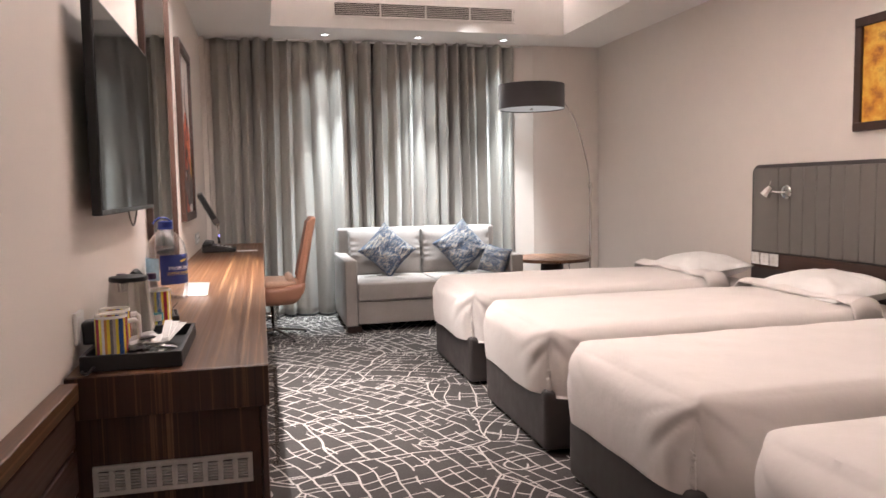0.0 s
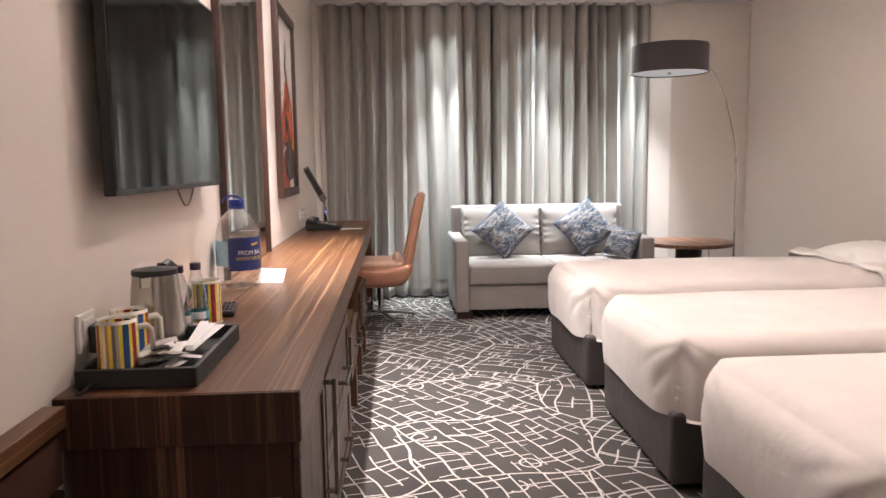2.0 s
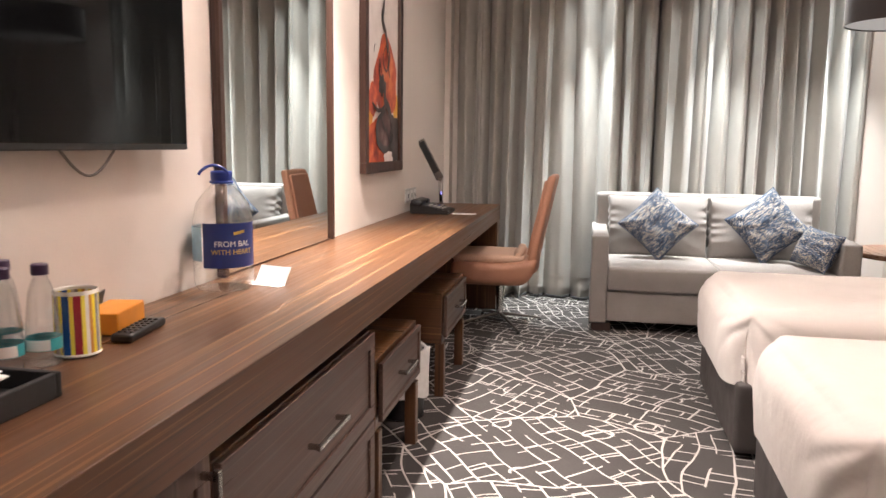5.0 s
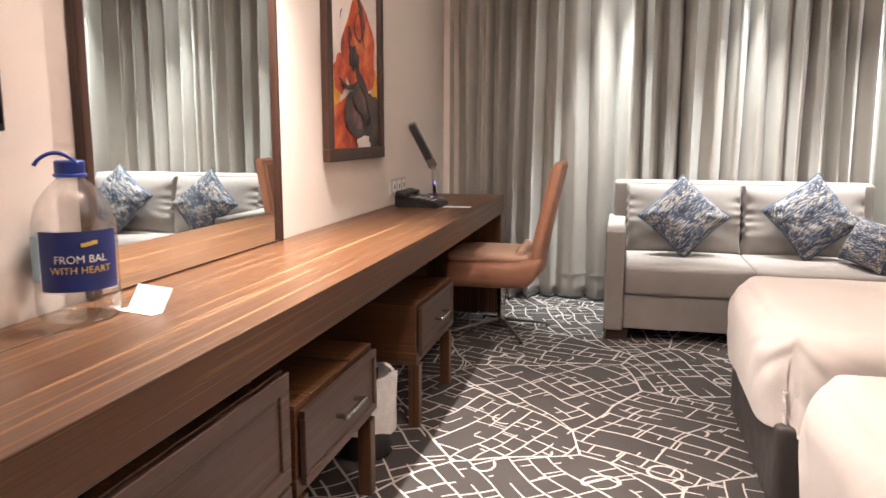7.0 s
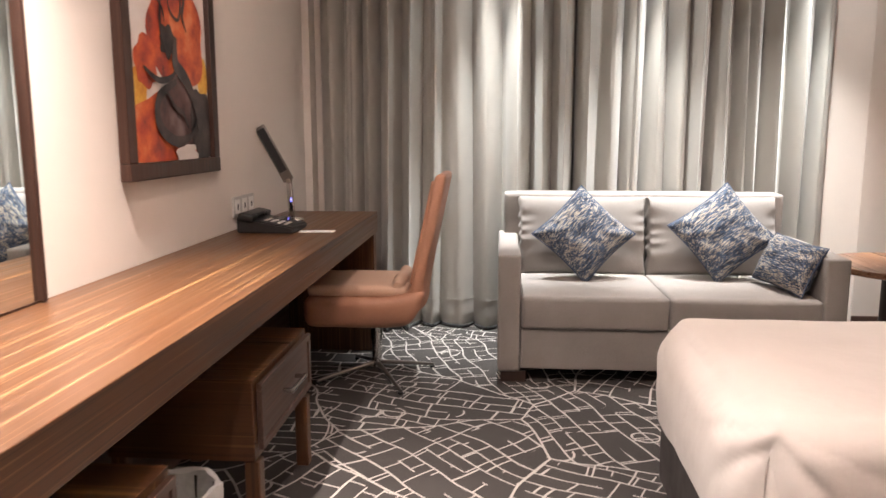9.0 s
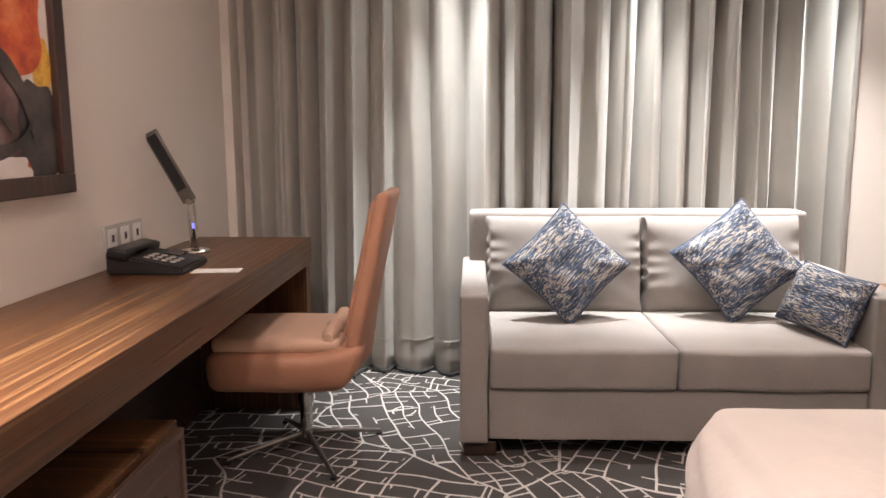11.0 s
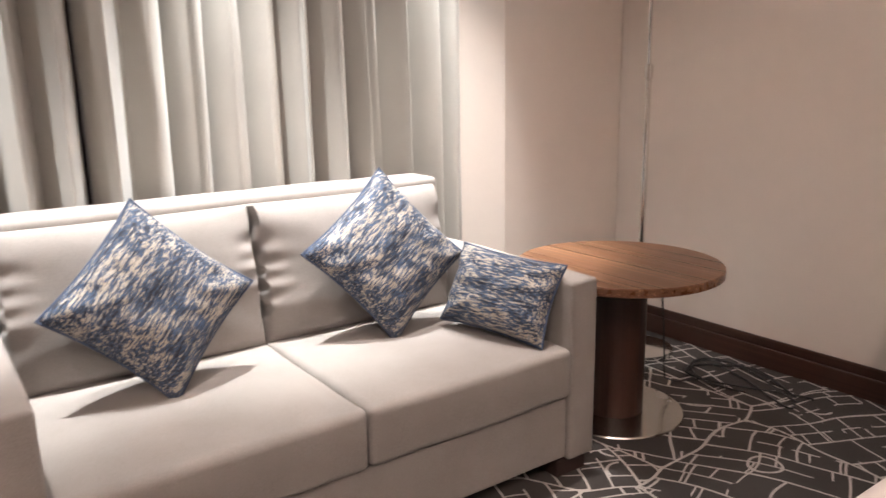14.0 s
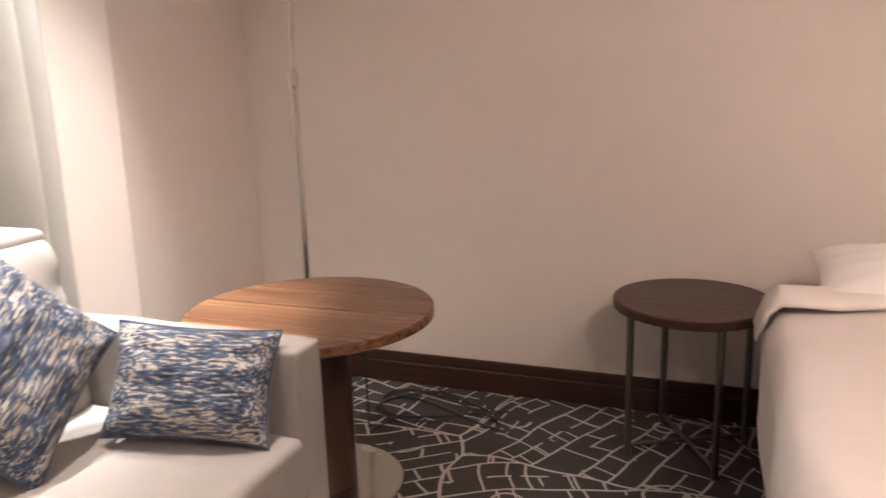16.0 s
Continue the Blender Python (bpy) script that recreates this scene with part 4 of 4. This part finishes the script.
for k in range(3):
    a = math.radians(turn_to - 90 + 5 + 7 * k)
    mark.box(-0.0005, 0.0005, -0.006, 0.006, -0.004 + 0.002 * k, 0.004 + 0.002 * k, m=pose((R + 0.0015) * math.cos(a), (R + 0.0015) * math.sin(a), 0.165, 0, 0, math.degrees(a)))
mark.ob("printed_mark", GOLD, big)

card = thing("tent_card", 0.198, 1.475, DT, -14, "small folded white card standing on the desk", "card")
Shape().box(-0.055, 0.055, -0.0008, 0.0008, 0, 0.060, m=pose(0, 0.0, 0, -34)).ob("front_leaf", PAPER, card)
Shape().box(-0.055, 0.055, -0.03, 0.0, 0, 0.0014).ob("foot_leaf", PAPER, card)

rem = thing("remote_control", 0.165, 0.870, DT, 8, "black television remote control lying on the desk", "remote control")
Shape().box(-0.023, 0.023, -0.085, 0.085, 0, 0.018, 0.006, 3).ob("body", BLACK, rem, True)
for i in range(3):
    for j in range(7):
        Shape().lathe([(0.0045, 0), (0.0045, 0.0022), (0.0035, 0.003), (0.0005, 0.003)], 10, m=pose(-0.013 + i * 0.013, -0.06 + j * 0.019, 0.0178)).ob("button", SACHET, rem, True)
bx = thing("snack_box", 0.080, 0.905, DT, 12, "small orange card box beside the remote", "box")
Shape().box(-0.04, 0.04, -0.075, 0.075, 0, 0.048, 0.002, 1).ob("carton", ORANGE, bx)
nt = thing("notepad_card", 0.024, 0.90, DT, 20, "dark folded leaflet standing behind the box", "leaflet")
Shape().box(-0.004, 0.0, -0.06, 0.06, 0, 0.075, m=pose(0, 0, 0, 0, 14)).ob("leaf", BLACK, nt)

# plug and lead by the tray
pl = thing("power_plug", 0.014, 0.195, 0.838, label="black plug with its lead in the wall socket", category="plug")
Shape().box(0, 0.042, -0.026, 0.026, -0.040, 0.026, 0.008, 2).ob("plug", BLACK, pl)
Shape().tube([(0.02 + 0.03 * math.sin(3.1 * u), -0.24 * math.sin(2.5 * u) * u ** 0.7 if u < 0.99 else -0.14, -0.038 - 0.07 * u if u < 0.5 else -0.073 - 0.0105 * min(1, (u - 0.5) * 4)) for u in [i / 30 for i in range(31)]], 0.0032, 8).ob("lead", BLACK, pl, True)

# telephone
ph = thing("desk_telephone", 0.165, 3.93, DT, 0, "black desk telephone with its handset on the cradle", "telephone")
s = Shape()
s.prism([(-0.09, 0.0), (0.11, 0.0), (0.11, 0.022), (-0.09, 0.062)], -0.095, 0.095, m=pose(0, 0, 0, 90))
bmesh.ops.bevel(s.bm, geom=s.bm.edges[:], offset=0.005, segments=2, affect="EDGES")
s.ob("body", BLACK, ph)
s = Shape()
s.box(-0.10, 0.10, -0.022, 0.022, 0.002, 0.018, 0.006, 3).box(-0.105, -0.05, -0.028, 0.028, -0.012, 0.016, 0.008, 3).box(0.05, 0.105, -0.028, 0.028, -0.012, 0.016, 0.008, 3)
hs = s.ob("handset", BLACK, ph, True)
hs.matrix_basis = pose(-0.056, 0.0, 0.058, 0, 11, 0) @ pose(0, 0, 0, 0, 0, 90)
for i in range(3):
    for j in range(4):
        Shape().box(-0.007, 0.007, -0.006, 0.006, 0, 0.004, 0.001, 1, m=pose(0.005 + j * 0.023, -0.06 + i * 0.028, 0.0445 - j * 0.0046, 0, 11)).ob("key", GREY, ph)
Shape().box(-0.022, 0.022, -0.03, 0.045, 0, 0.002, m=pose(0.035, 0.055, 0.0385, 0, 11)).ob("display", SCREEN, ph)
ph.scale = (1.2, 1.2, 1.1)
nc = thing("notepaper", 0.378, 3.90, DT, 6, "flat white slip of paper on the desk", "paper")
Shape().box(-0.075, 0.075, -0.035, 0.035, 0, 0.0015).ob("sheet", PAPER, nc)

dl = thing("desk_lamp", 0.158, 4.30, DT, 0, "slim folding chrome desk lamp with a tilted dark head", "desk lamp")
Shape().lathe([(0.055, 0), (0.056, 0.004), (0.05, 0.010), (0.001, 0.012)], 36).ob("base", CHROME, dl, True)
Shape().box(-0.014, 0.014, -0.010, 0.010, 0.010, 0.185, 0.005, 3, m=pose(0, 0, 0, 0, -3)).ob("stem", CHROME, dl, True)
Shape().lathe([(0.012, -0.016), (0.013, -0.012), (0.013, 0.012), (0.012, 0.016)], 20, m=pose(-0.010, 0, 0.19, 90)).ob("hinge", STEEL, dl, True)
Shape().box(-0.026, 0.026, -0.008, 0.008, 0, 0.29, 0.004, 2, m=pose(-0.010, 0, 0.19, 0, -28)).ob("head", GUNMETAL, dl, True)
Shape().box(-0.019, 0.019, -0.0092, -0.0082, 0.05, 0.275, m=pose(-0.010, 0, 0.19, 0, -28)).ob("light_panel", BLACK, dl)
Shape().box(-0.004, 0.004, -0.0112, -0.0104, 0.09, 0.11).ob("touch_light", BLUE_LED, dl)

# ---- desk chair ----
ch = thing("desk_chair", 0.570, 4.25, 0, 0, "tan leather swivel chair with a tall slim back, under the desk", "chair")


s = soft_box(-0.30, 0.25, -0.24, 0.24, 0.285, 0.435, 0.05, 0.004, 2.0, 8)
for v in s.bm.verts:
    low = max(0.0, (0.40 - v.co.z) / 0.115)
    v.co.x -= 0.07 * low ** 1.5 * max(0.0, v.co.x + 0.05) / 0.3
    v.co.y *= 1 - 0.14 * low ** 1.5
    v.co.z += 0.045 * max(0.0, (v.co.x - 0.02) / 0.23) ** 2 * (1 - 0.5 * low)
s.ob("shell", TAN, ch, True)
s = soft_box(-0.285, 0.175, -0.205, 0.205, 0.428, 0.482, 0.026, 0.008, 5.0, 8)
s.ob("seat", TAN_LIGHT, ch, True)
roll = Shape().tube([(0.13 + 0.006 * math.sin(9 * k), -0.20 + 0.04 * k, 0.484 + 0.003 * math.sin(5 * k)) for k in range(11)], [0.018] + [0.031] * 9 + [0.018], 18)
roll.ob("lumbar_roll", TAN_LIGHT, ch, True)
for name, thick, half_w, z_lo, z_hi, off, mat in (("backrest", 0.026, 0.225, 0.37, 0.985, 0.0, TAN), ("back_pad", 0.012, 0.195, 0.49, 0.955, -0.029, TAN)):
    s = soft_box(-thick, thick, -half_w, half_w, z_lo, z_hi, min(0.026, thick * 0.95), 0.004, 7.0, 10)
    for v in s.bm.verts:
        w = max(0.0, (v.co.z - 0.37) / 0.585)
        v.co.y *= 1 - 0.22 * w
        v.co.x += 0.205 + off + 0.125 * w ** 0.95 - 0.4 * v.co.y ** 2 + 0.02 * math.exp(-w * 8)
    s.ob(name, mat, ch, True)
Shape().lathe([(0.024, 0.05), (0.024, 0.18), (0.030, 0.185), (0.030, 0.262), (0.07, 0.268), (0.07, 0.285)], 24).ob("column", CHROME, ch, True)
for k in range(4):
    a = math.radians(30 + 90 * k)
    Shape().tube([(0.02 * math.cos(a), 0.02 * math.sin(a), 0.065), (0.15 * math.cos(a), 0.15 * math.sin(a), 0.045), (0.30 * math.cos(a), 0.30 * math.sin(a), 0.016)], [0.012, 0.010, 0.007], 10).ob("foot", GUNMETAL, ch, True)
    Shape().lathe([(0.012, 0), (0.014, 0.003), (0.012, 0.010)], 14, m=pose(0.295 * math.cos(a), 0.295 * math.sin(a), 0)).ob("glide", BLACK, ch, True)

# ---- sofa ----
sofa = thing("sofa", 1.937, 4.18, 0, 0, "two-seat oatmeal fabric sofa with square arms and loose back cushions", "sofa")
W = 1.57


for side in (-1, 1):
    xa = -W / 2 if side < 0 else W / 2 - 0.105
    soft_box(xa, xa + 0.105, 0.0, 0.90, 0.055, 0.612, 0.014, 0.004, side).ob("arm", SOFA, sofa, True)
soft_box(-W / 2 + 0.03, W / 2 - 0.03, 0.76, 0.925, 0.06, 0.838, 0.022, 0.004, 3).ob("back", SOFA, sofa, True)
soft_box(-W / 2 + 0.107, W / 2 - 0.107, 0.012, 0.75, 0.07, 0.262, 0.008, 0.002, 4).ob("front_panel", SOFA, sofa, True)
IN = W / 2 - 0.108
for a, b in ((-IN, -0.0015), (0.0015, IN)):
    soft_box(a, b, -0.008, 0.72, 0.265, 0.418, 0.022, 0.012, a).ob("seat_cushion", SOFA, sofa, True)
for a, b in ((-IN, -0.002), (0.002, IN)):
    half = (b - a) / 2
    p = pillow_shape(b - a + 0.012, 0.43, 0.20, 0.02, 60, a, 0.0015, 0.27)
    for v in p.bm.verts:
        side = min(1, abs(v.co.x) / half)
        v.co.z += 0.010 * math.sin(v.co.y * 80 + 3 * math.sin(v.co.y * 17 + a)) * side ** 9
        v.co.x *= 1 - 0.012 * (1 + math.sin(v.co.y * 80 + 3 * math.sin(v.co.y * 17 + a))) * side ** 6
        v.co.z += 0.006 * math.sin(v.co.y * 26 + v.co.x * 9 + 2 * a) * side ** 2
    o = p.ob("back_cushion", SOFA, sofa, True)
    o.matrix_basis = pose((a + b) / 2, 0.655, 0.615, 79, 0, 0)
for fx in (-W / 2 + 0.015, W / 2 - 0.135):
    for fy in (0.02, 0.76):
        Shape().box(fx, fx + 0.12, fy, fy + 0.10, 0, 0.056, 0.004, 1).ob("foot", SOFA_DARK, sofa)


def throw_cushion(x, y, z, m, size=0.40, seed=0, tall=None):
    tall = tall or size
    c = thing("throw_cushion", label="blue, cream and slate streaked throw cushion on the sofa", category="cushion", group="throw cushions on the sofa")
    c.matrix_world = Matrix.Translation((x, y, z)) @ m
    p = pillow_shape(size, tall, 0.15, 0.10, 40, seed, 0.009)
    p.ob("cover", STREAKS, c, True)
    pts = []
    for i in range(97):
        k = i / 24
        side, t = int(k) % 4, (k % 1) * 2 - 1
        a, b = ((t, -1), (1, t), (-t, 1), (-1, -t))[side]
        inx, iny = 1 - 0.10 * (1 - b * b) * abs(a) ** 3 * 0.8, 1 - 0.10 * (1 - a * a) * abs(b) ** 3 * 0.8
        pts.append((a * size / 2 * inx, b * tall / 2 * iny, 0))
    Shape().tube(pts, 0.0035, 8).ob("piping", PIPING, c, True)
    return c
throw_cushion(1.585, 4.615, 0.655, pose(0, 0, 0, 66, 0, 3) @ pose(0, 0, 0, 0, 0, 45), 0.375, 1)
throw_cushion(2.285, 4.640, 0.665, pose(0, 0, 0, 68, 0, -4) @ pose(0, 0, 0, 0, 0, 38), 0.385, 2)
throw_cushion(2.525, 4.385, 0.552, pose(0, 0, 0, 64, 0, -70) @ pose(0, 0, 0, 0, 0, -5), 0.36, 3, 0.25)

# ---- round table, arc lamp, stool ----
tb = thing("round_table", 3.095, 4.43, 0, 0, "round walnut pedestal table on a brushed steel disc", "table")
Shape().lathe([(0.001, 0.520), (0.347, 0.520), (0.355, 0.524), (0.355, 0.548), (0.352, 0.551), (0.001, 0.551)], 72).ob("top", TABLE_WOOD["y"], tb, True)
Shape().lathe([(0.105, 0.010), (0.105, 0.520)], 40).ob("pedestal", WOOD_DARK["z"], tb, True)
Shape().lathe([(0.245, 0), (0.248, 0.003), (0.245, 0.008), (0.001, 0.010)], 56).ob("base", STEEL, tb, True)

al = thing("arc_floor_lamp", 3.635, 4.77, 0, 0, "arched chrome floor lamp with a charcoal drum shade", "floor lamp")
Shape().lathe([(0.15, 0), (0.152, 0.004), (0.15, 0.022), (0.14, 0.026), (0.001, 0.028)], 48).ob("base", CHROME, al, True)
Shape().tube([(0, 0, 0.026), (0, 0, 1.20)], 0.0125, 14).ob("pole", CHROME, al, True)
Shape().tube([(0, 0, 1.17), (0, 0, 1.175), (0, 0, 1.225), (0, 0, 1.23)], [0.013, 0.019, 0.019, 0.012], 16).ob("joint", CHROME, al, True)
ax, ay = -0.855, -0.67
bow = smooth_line([(0.0, 1.215), (0.03, 1.34), (0.10, 1.51), (0.195, 1.69), (0.31, 1.848), (0.52, 1.99), (0.78, 2.065), (1.0, 2.08)], 24)
arc = [(ax * r, ay * r, z) for r, z in bow]
Shape().tube(arc, 0.0075, 12).ob("arc", CHROME, al, True)
ex, ey, ez = arc[-1]
Shape().tube([(ex, ey, ez + 0.004), (ex, ey, 1.89)], 0.006, 10).ob("stem", CHROME, al, True)
Shape().lathe([(0.280, 1.862), (0.283, 1.862), (0.283, 2.066), (0.280, 2.066), (0.280, 1.862)], 64, m=pose(ex, ey, 0), close=False).ob("shade", SHADE_OUT, al, True)
Shape().lathe([(0.2795, 1.870), (0.001, 1.870), (0.001, 1.875), (0.2795, 1.875)], 56, m=pose(ex, ey, 0)).ob("diffuser", SHADE_IN, al)
Shape().lathe([(0.012, 1.856), (0.013, 1.860), (0.012, 1.870)], 18, m=pose(ex, ey, 0)).ob("finial", STEEL, al, True)

cb = thing("floor_cables", 3.62, 4.32, 0, 0, "loose black cables coiled on the carpet by the wall", "cable")
for k in range(4):
    rnd = random.Random(k + 3)
    p1, p2 = rnd.uniform(0, 6), rnd.uniform(0, 6)
    Shape().tube([(0.10 * math.sin(6.3 * u + p1) + 0.10 * u, 0.24 * math.cos(4.4 * u + p2) - 0.06, 0.006 + 0.006 * k) for u in [i / 40 for i in range(41)]], 0.004, 8).ob("cable", BLACK, cb, True)
Shape().tube([(-0.40, 0.02, 0.50), (-0.36, 0.03, 0.30), (-0.30, 0.06, 0.08), (-0.18, 0.10, 0.02), (0.0, 0.05, 0.006)], 0.003, 8).ob("lead", BLACK, cb, True)

st = thing("side_table", 3.640, 3.41, 0, 0, "small round dark-topped side table on slim metal legs", "side table")
Shape().lathe([(0.001, 0.472), (0.232, 0.472), (0.238, 0.476), (0.238, 0.500), (0.234, 0.504), (0.001, 0.504)], 56).ob("top", WOOD_DARK["y"], st, True)
for k in range(4):
    a = math.radians(27 + 90 * k)
    lx, ly = 0.195 * math.cos(a), 0.195 * math.sin(a)
    Shape().tube([(lx, ly, 0), (lx, ly, 0.473)], 0.011, 12).ob("leg", GUNMETAL, st, True)
for k in range(2):
    a = math.radians(27 + 90 * k)
    Shape().tube([(0.195 * math.cos(a), 0.195 * math.sin(a), 0.03 + 0.001 * k), (-0.195 * math.cos(a), -0.195 * math.sin(a), 0.03 + 0.001 * k)], 0.007, 10).ob("cross_bar", GUNMETAL, st, True)

# ---- beds ----


def bed(y_mid, seed):
    b = thing("bed", 1.69, y_mid, 0, 0, "single bed with white duvet on a dark leatherette base", "bed", "beds in a row")
    L, Wd = 2.11, 0.90
    base = soft_box(0.0, L, -Wd / 2, Wd / 2, 0.02, 0.30, 0.03, 0.004, seed)
    base.ob("base", LEATHER, b, True)
    soft_box(0.02, L, -Wd / 2 + 0.01, Wd / 2 - 0.01, 0.302, 0.53, 0.05, 0.006, seed + 1).ob("mattress", LINEN, b, True)

    def f(u, v):
        # v runs across, u from the foot to the turned-down edge
        s_ = (v * 2 - 1) * 1.34
        half, rad = Wd / 2 + 0.035, 0.085
        flat = half - rad
        arc_len = rad * math.pi / 2
        d = abs(s_) * 0.62
        if d < flat:
            y, drop = d, 0.0
        elif d < flat + arc_len:
            a = (d - flat) / rad
            y, drop = flat + rad * math.sin(a), rad * (1 - math.cos(a))
        else:
            y, drop = half, rad + d - flat - arc_len
        p = u * 2.05 - 0.30
        frad = 0.10
        if p >= frad:
            x, fdrop = p - 0.03, 0.0
        elif p > frad - frad * math.pi / 2:
            a = (frad - p) / frad
            x, fdrop = frad - frad * math.sin(a) - 0.03, frad * (1 - math.cos(a))
        else:
            x, fdrop = -0.03, frad + (frad - frad * math.pi / 2 - p)
        # corners of the drape tuck in and round off
        z = 0.585 - max(drop, fdrop)
        corner = max(0.0, (y - (half - 0.18)) / 0.18) * max(0.0, (0.15 - x) / 0.18)
        x += 0.070 * corner ** 2
        y -= 0.062 * corner ** 2
        q = Vector((x * 2.2, y * math.copysign(1, s_) * 2.6, seed * 3.1))
        top = 0.008 * noise.noise(q) + 0.004 * noise.noise(q * 3)
        if drop < 0.01 and fdrop < 0.01:
            z += top + 0.012 * max(0, 1 - (y / flat) ** 2)
        else:
            ripple = 0.004 * math.sin(11 * (x + 0.5 * y) + seed * 2 + 3 * noise.noise(q)) * min(1, max(drop, fdrop) * 5)
            x -= abs(ripple) if fdrop > drop else 0
            y += ripple if drop >= fdrop else 0
            x -= 0.014 * math.sin(math.pi * min(1, fdrop / 0.33)) if fdrop > 0.03 else 0
        # tucked corner: creases fan out from the top of the corner, over the foot and the side
        across = (half - y) if fdrop > drop else max(0.0, x)
        reach = math.hypot(max(drop, fdrop), across)
        spread = math.atan2(across + 0.01, max(drop, fdrop) + 0.01)
        fan = abs(math.sin(7.5 * spread + seed + 0.8 * noise.noise(q * 1.5))) ** 0.6 - 0.75
        crease = 0.012 * min(1.0, across * 14) * fan * math.exp(-((reach - 0.16) / 0.13) ** 2) * min(1.0, max(drop, fdrop) * 14) * min(1.0, max(0.0, 0.29 - max(drop, fdrop)) * 12)
        x, y = x - crease, y + crease * 0.6
        return (x, math.copysign(y, s_), max(z, 0.278 + 0.012 * noise.noise(q * 1.5)))
    d = Shape().grid(f, 150, 150).ob("duvet", LINEN, b, True)
    d.modifiers.new("thickness", "SOLIDIFY").thickness = 0.012
    fold = Shape()

    def g(u, v):
        s_ = (v * 2 - 1)
        y = s_ * (Wd / 2 + 0.05)
        edge = max(0, abs(s_) - 0.9) / 0.1
        a = u * math.pi
        x = 1.60 + 0.16 * (1 - u) * math.cos(0) - 0.01 * math.sin(7 * s_ + seed)
        z = 0.600 + 0.022 * math.sin(a) ** 0.6 - 0.10 * edge ** 2 + 0.008 * noise.noise(Vector((u * 3, s_ * 4, seed)))
        return (x + 0.05 * noise.noise(Vector((s_ * 2, seed, 0))), y, z)
    o = fold.grid(g, 14, 40).ob("turned_sheet", LINEN, b, True)
    o.modifiers.new("thickness", "SOLIDIFY").thickness = 0.01
    pw = pillow_shape(0.44, 0.72, 0.17, 0.06, 34, seed, 0.010)
    pl_ = thing("pillow", 1.69 + 1.83, y_mid, 0.618, 0, "plump white pillow at the head of a bed", "pillow", "pillows on the beds")
    o = pw.ob("pillowcase", PILLOW, pl_, True)
    o.matrix_basis = pose(0, 0, 0.0, 0, -7, 3 * math.sin(seed * 5))
    return b


for yy, sd in ((2.735, 1.0), (1.50, 2.3), (0.345, 3.7), (-0.81, 5.2)):
    bed(yy, sd)

hb = thing("headboard", 3.898, 2.57, 0, 0, "long taupe padded headboard with upright channels and rounded corners", "headboard")
HL = 4.0
s = Shape()
outline = [(-HL, 0.30), (0, 0.30)] + [(-0.07 + 0.07 * math.cos(radians(a)), 1.255 + 0.07 * math.sin(radians(a))) for a in range(0, 91, 10)] + [(-HL + 0.07 + 0.07 * math.cos(radians(a)), 1.255 + 0.07 * math.sin(radians(a))) for a in range(90, 181, 10)]
s.prism(outline, 0.0, 0.055, m=Matrix(((0, 0, -1, 0), (1, 0, 0, 0), (0, 1, 0, 0), (0, 0, 0, 1))))
s.ob("surround", LEATHER, hb)
k, yy = 0, -0.035
while yy > -HL + 0.1:
    wdt = 0.26 if k % 8 == 0 else 0.115
    soft_box(-0.075, -0.050, yy - wdt + 0.002, yy - 0.002, 0.735, 1.298, 0.010, 0.004, k, 3).ob("padded_channel", HEADPAD, hb, True)
    yy -= wdt
    k += 1
Shape().box(-0.066, -0.052, -HL + 0.03, -0.012, 0.62, 0.728, 0.003).ob("lower_rail", WOOD_DARK["y"], hb)
for yy in (-0.10, -0.195, -0.29):
    sw = thing("light_switch", 3.898 - 0.067, 2.60 + yy, 0.683, label="white square switch plate on the headboard rail", category="switch", group="headboard switches")
    Shape().box(-0.009, 0, -0.041, 0.041, -0.041, 0.041, 0.003).ob("plate", WHITE, sw)
    Shape().box(-0.012, -0.009, -0.014, 0.014, -0.02, 0.02, 0.002, 1).ob("rocker", CERAMIC, sw)

sc = thing("reading_lamp", 3.822, 2.19, 1.14, 0, "small chrome swivel reading lamp on the headboard", "reading lamp")
Shape().lathe([(0.046, 0), (0.047, 0.006), (0.04, 0.014), (0.012, 0.018)], 32, m=pose(0, 0, 0, 0, -90)).ob("rose", CHROME, sc, True)
Shape().tube([(-0.015, 0, 0), (-0.05, 0.02, 0.0), (-0.075, 0.055, 0.005)], 0.006, 10).ob("arm", CHROME, sc, True)
Shape().lathe([(0.010, -0.03), (0.018, -0.028), (0.026, 0.0), (0.034, 0.04), (0.031, 0.04), (0.022, 0.0)], 26, m=pose(-0.080, 0.075, 0.012, -150, 20, 0)).ob("head", CHROME, sc, True)
Shape().tube([(-0.08, 0.07, 0.03), (-0.078, 0.06, 0.075)], 0.003, 8).ob("switch_stem", CHROME, sc, True)

pic = thing("framed_picture", label="framed amber and gold abstract picture above the beds", category="painting")
pic.matrix_world = Matrix(((0, 0, -1, ROOM_X - 0.003), (-1, 0, 0, 1.70 - 0.45), (0, 1, 0, 1.812), (0, 0, 0, 1)))
picture_frame(pic, 0.90, 0.645, 0.05)
Shape().box(-0.405, 0.405, -0.275, 0.275, 0.002, 0.016).ob("canvas", ART_AMBER, pic)
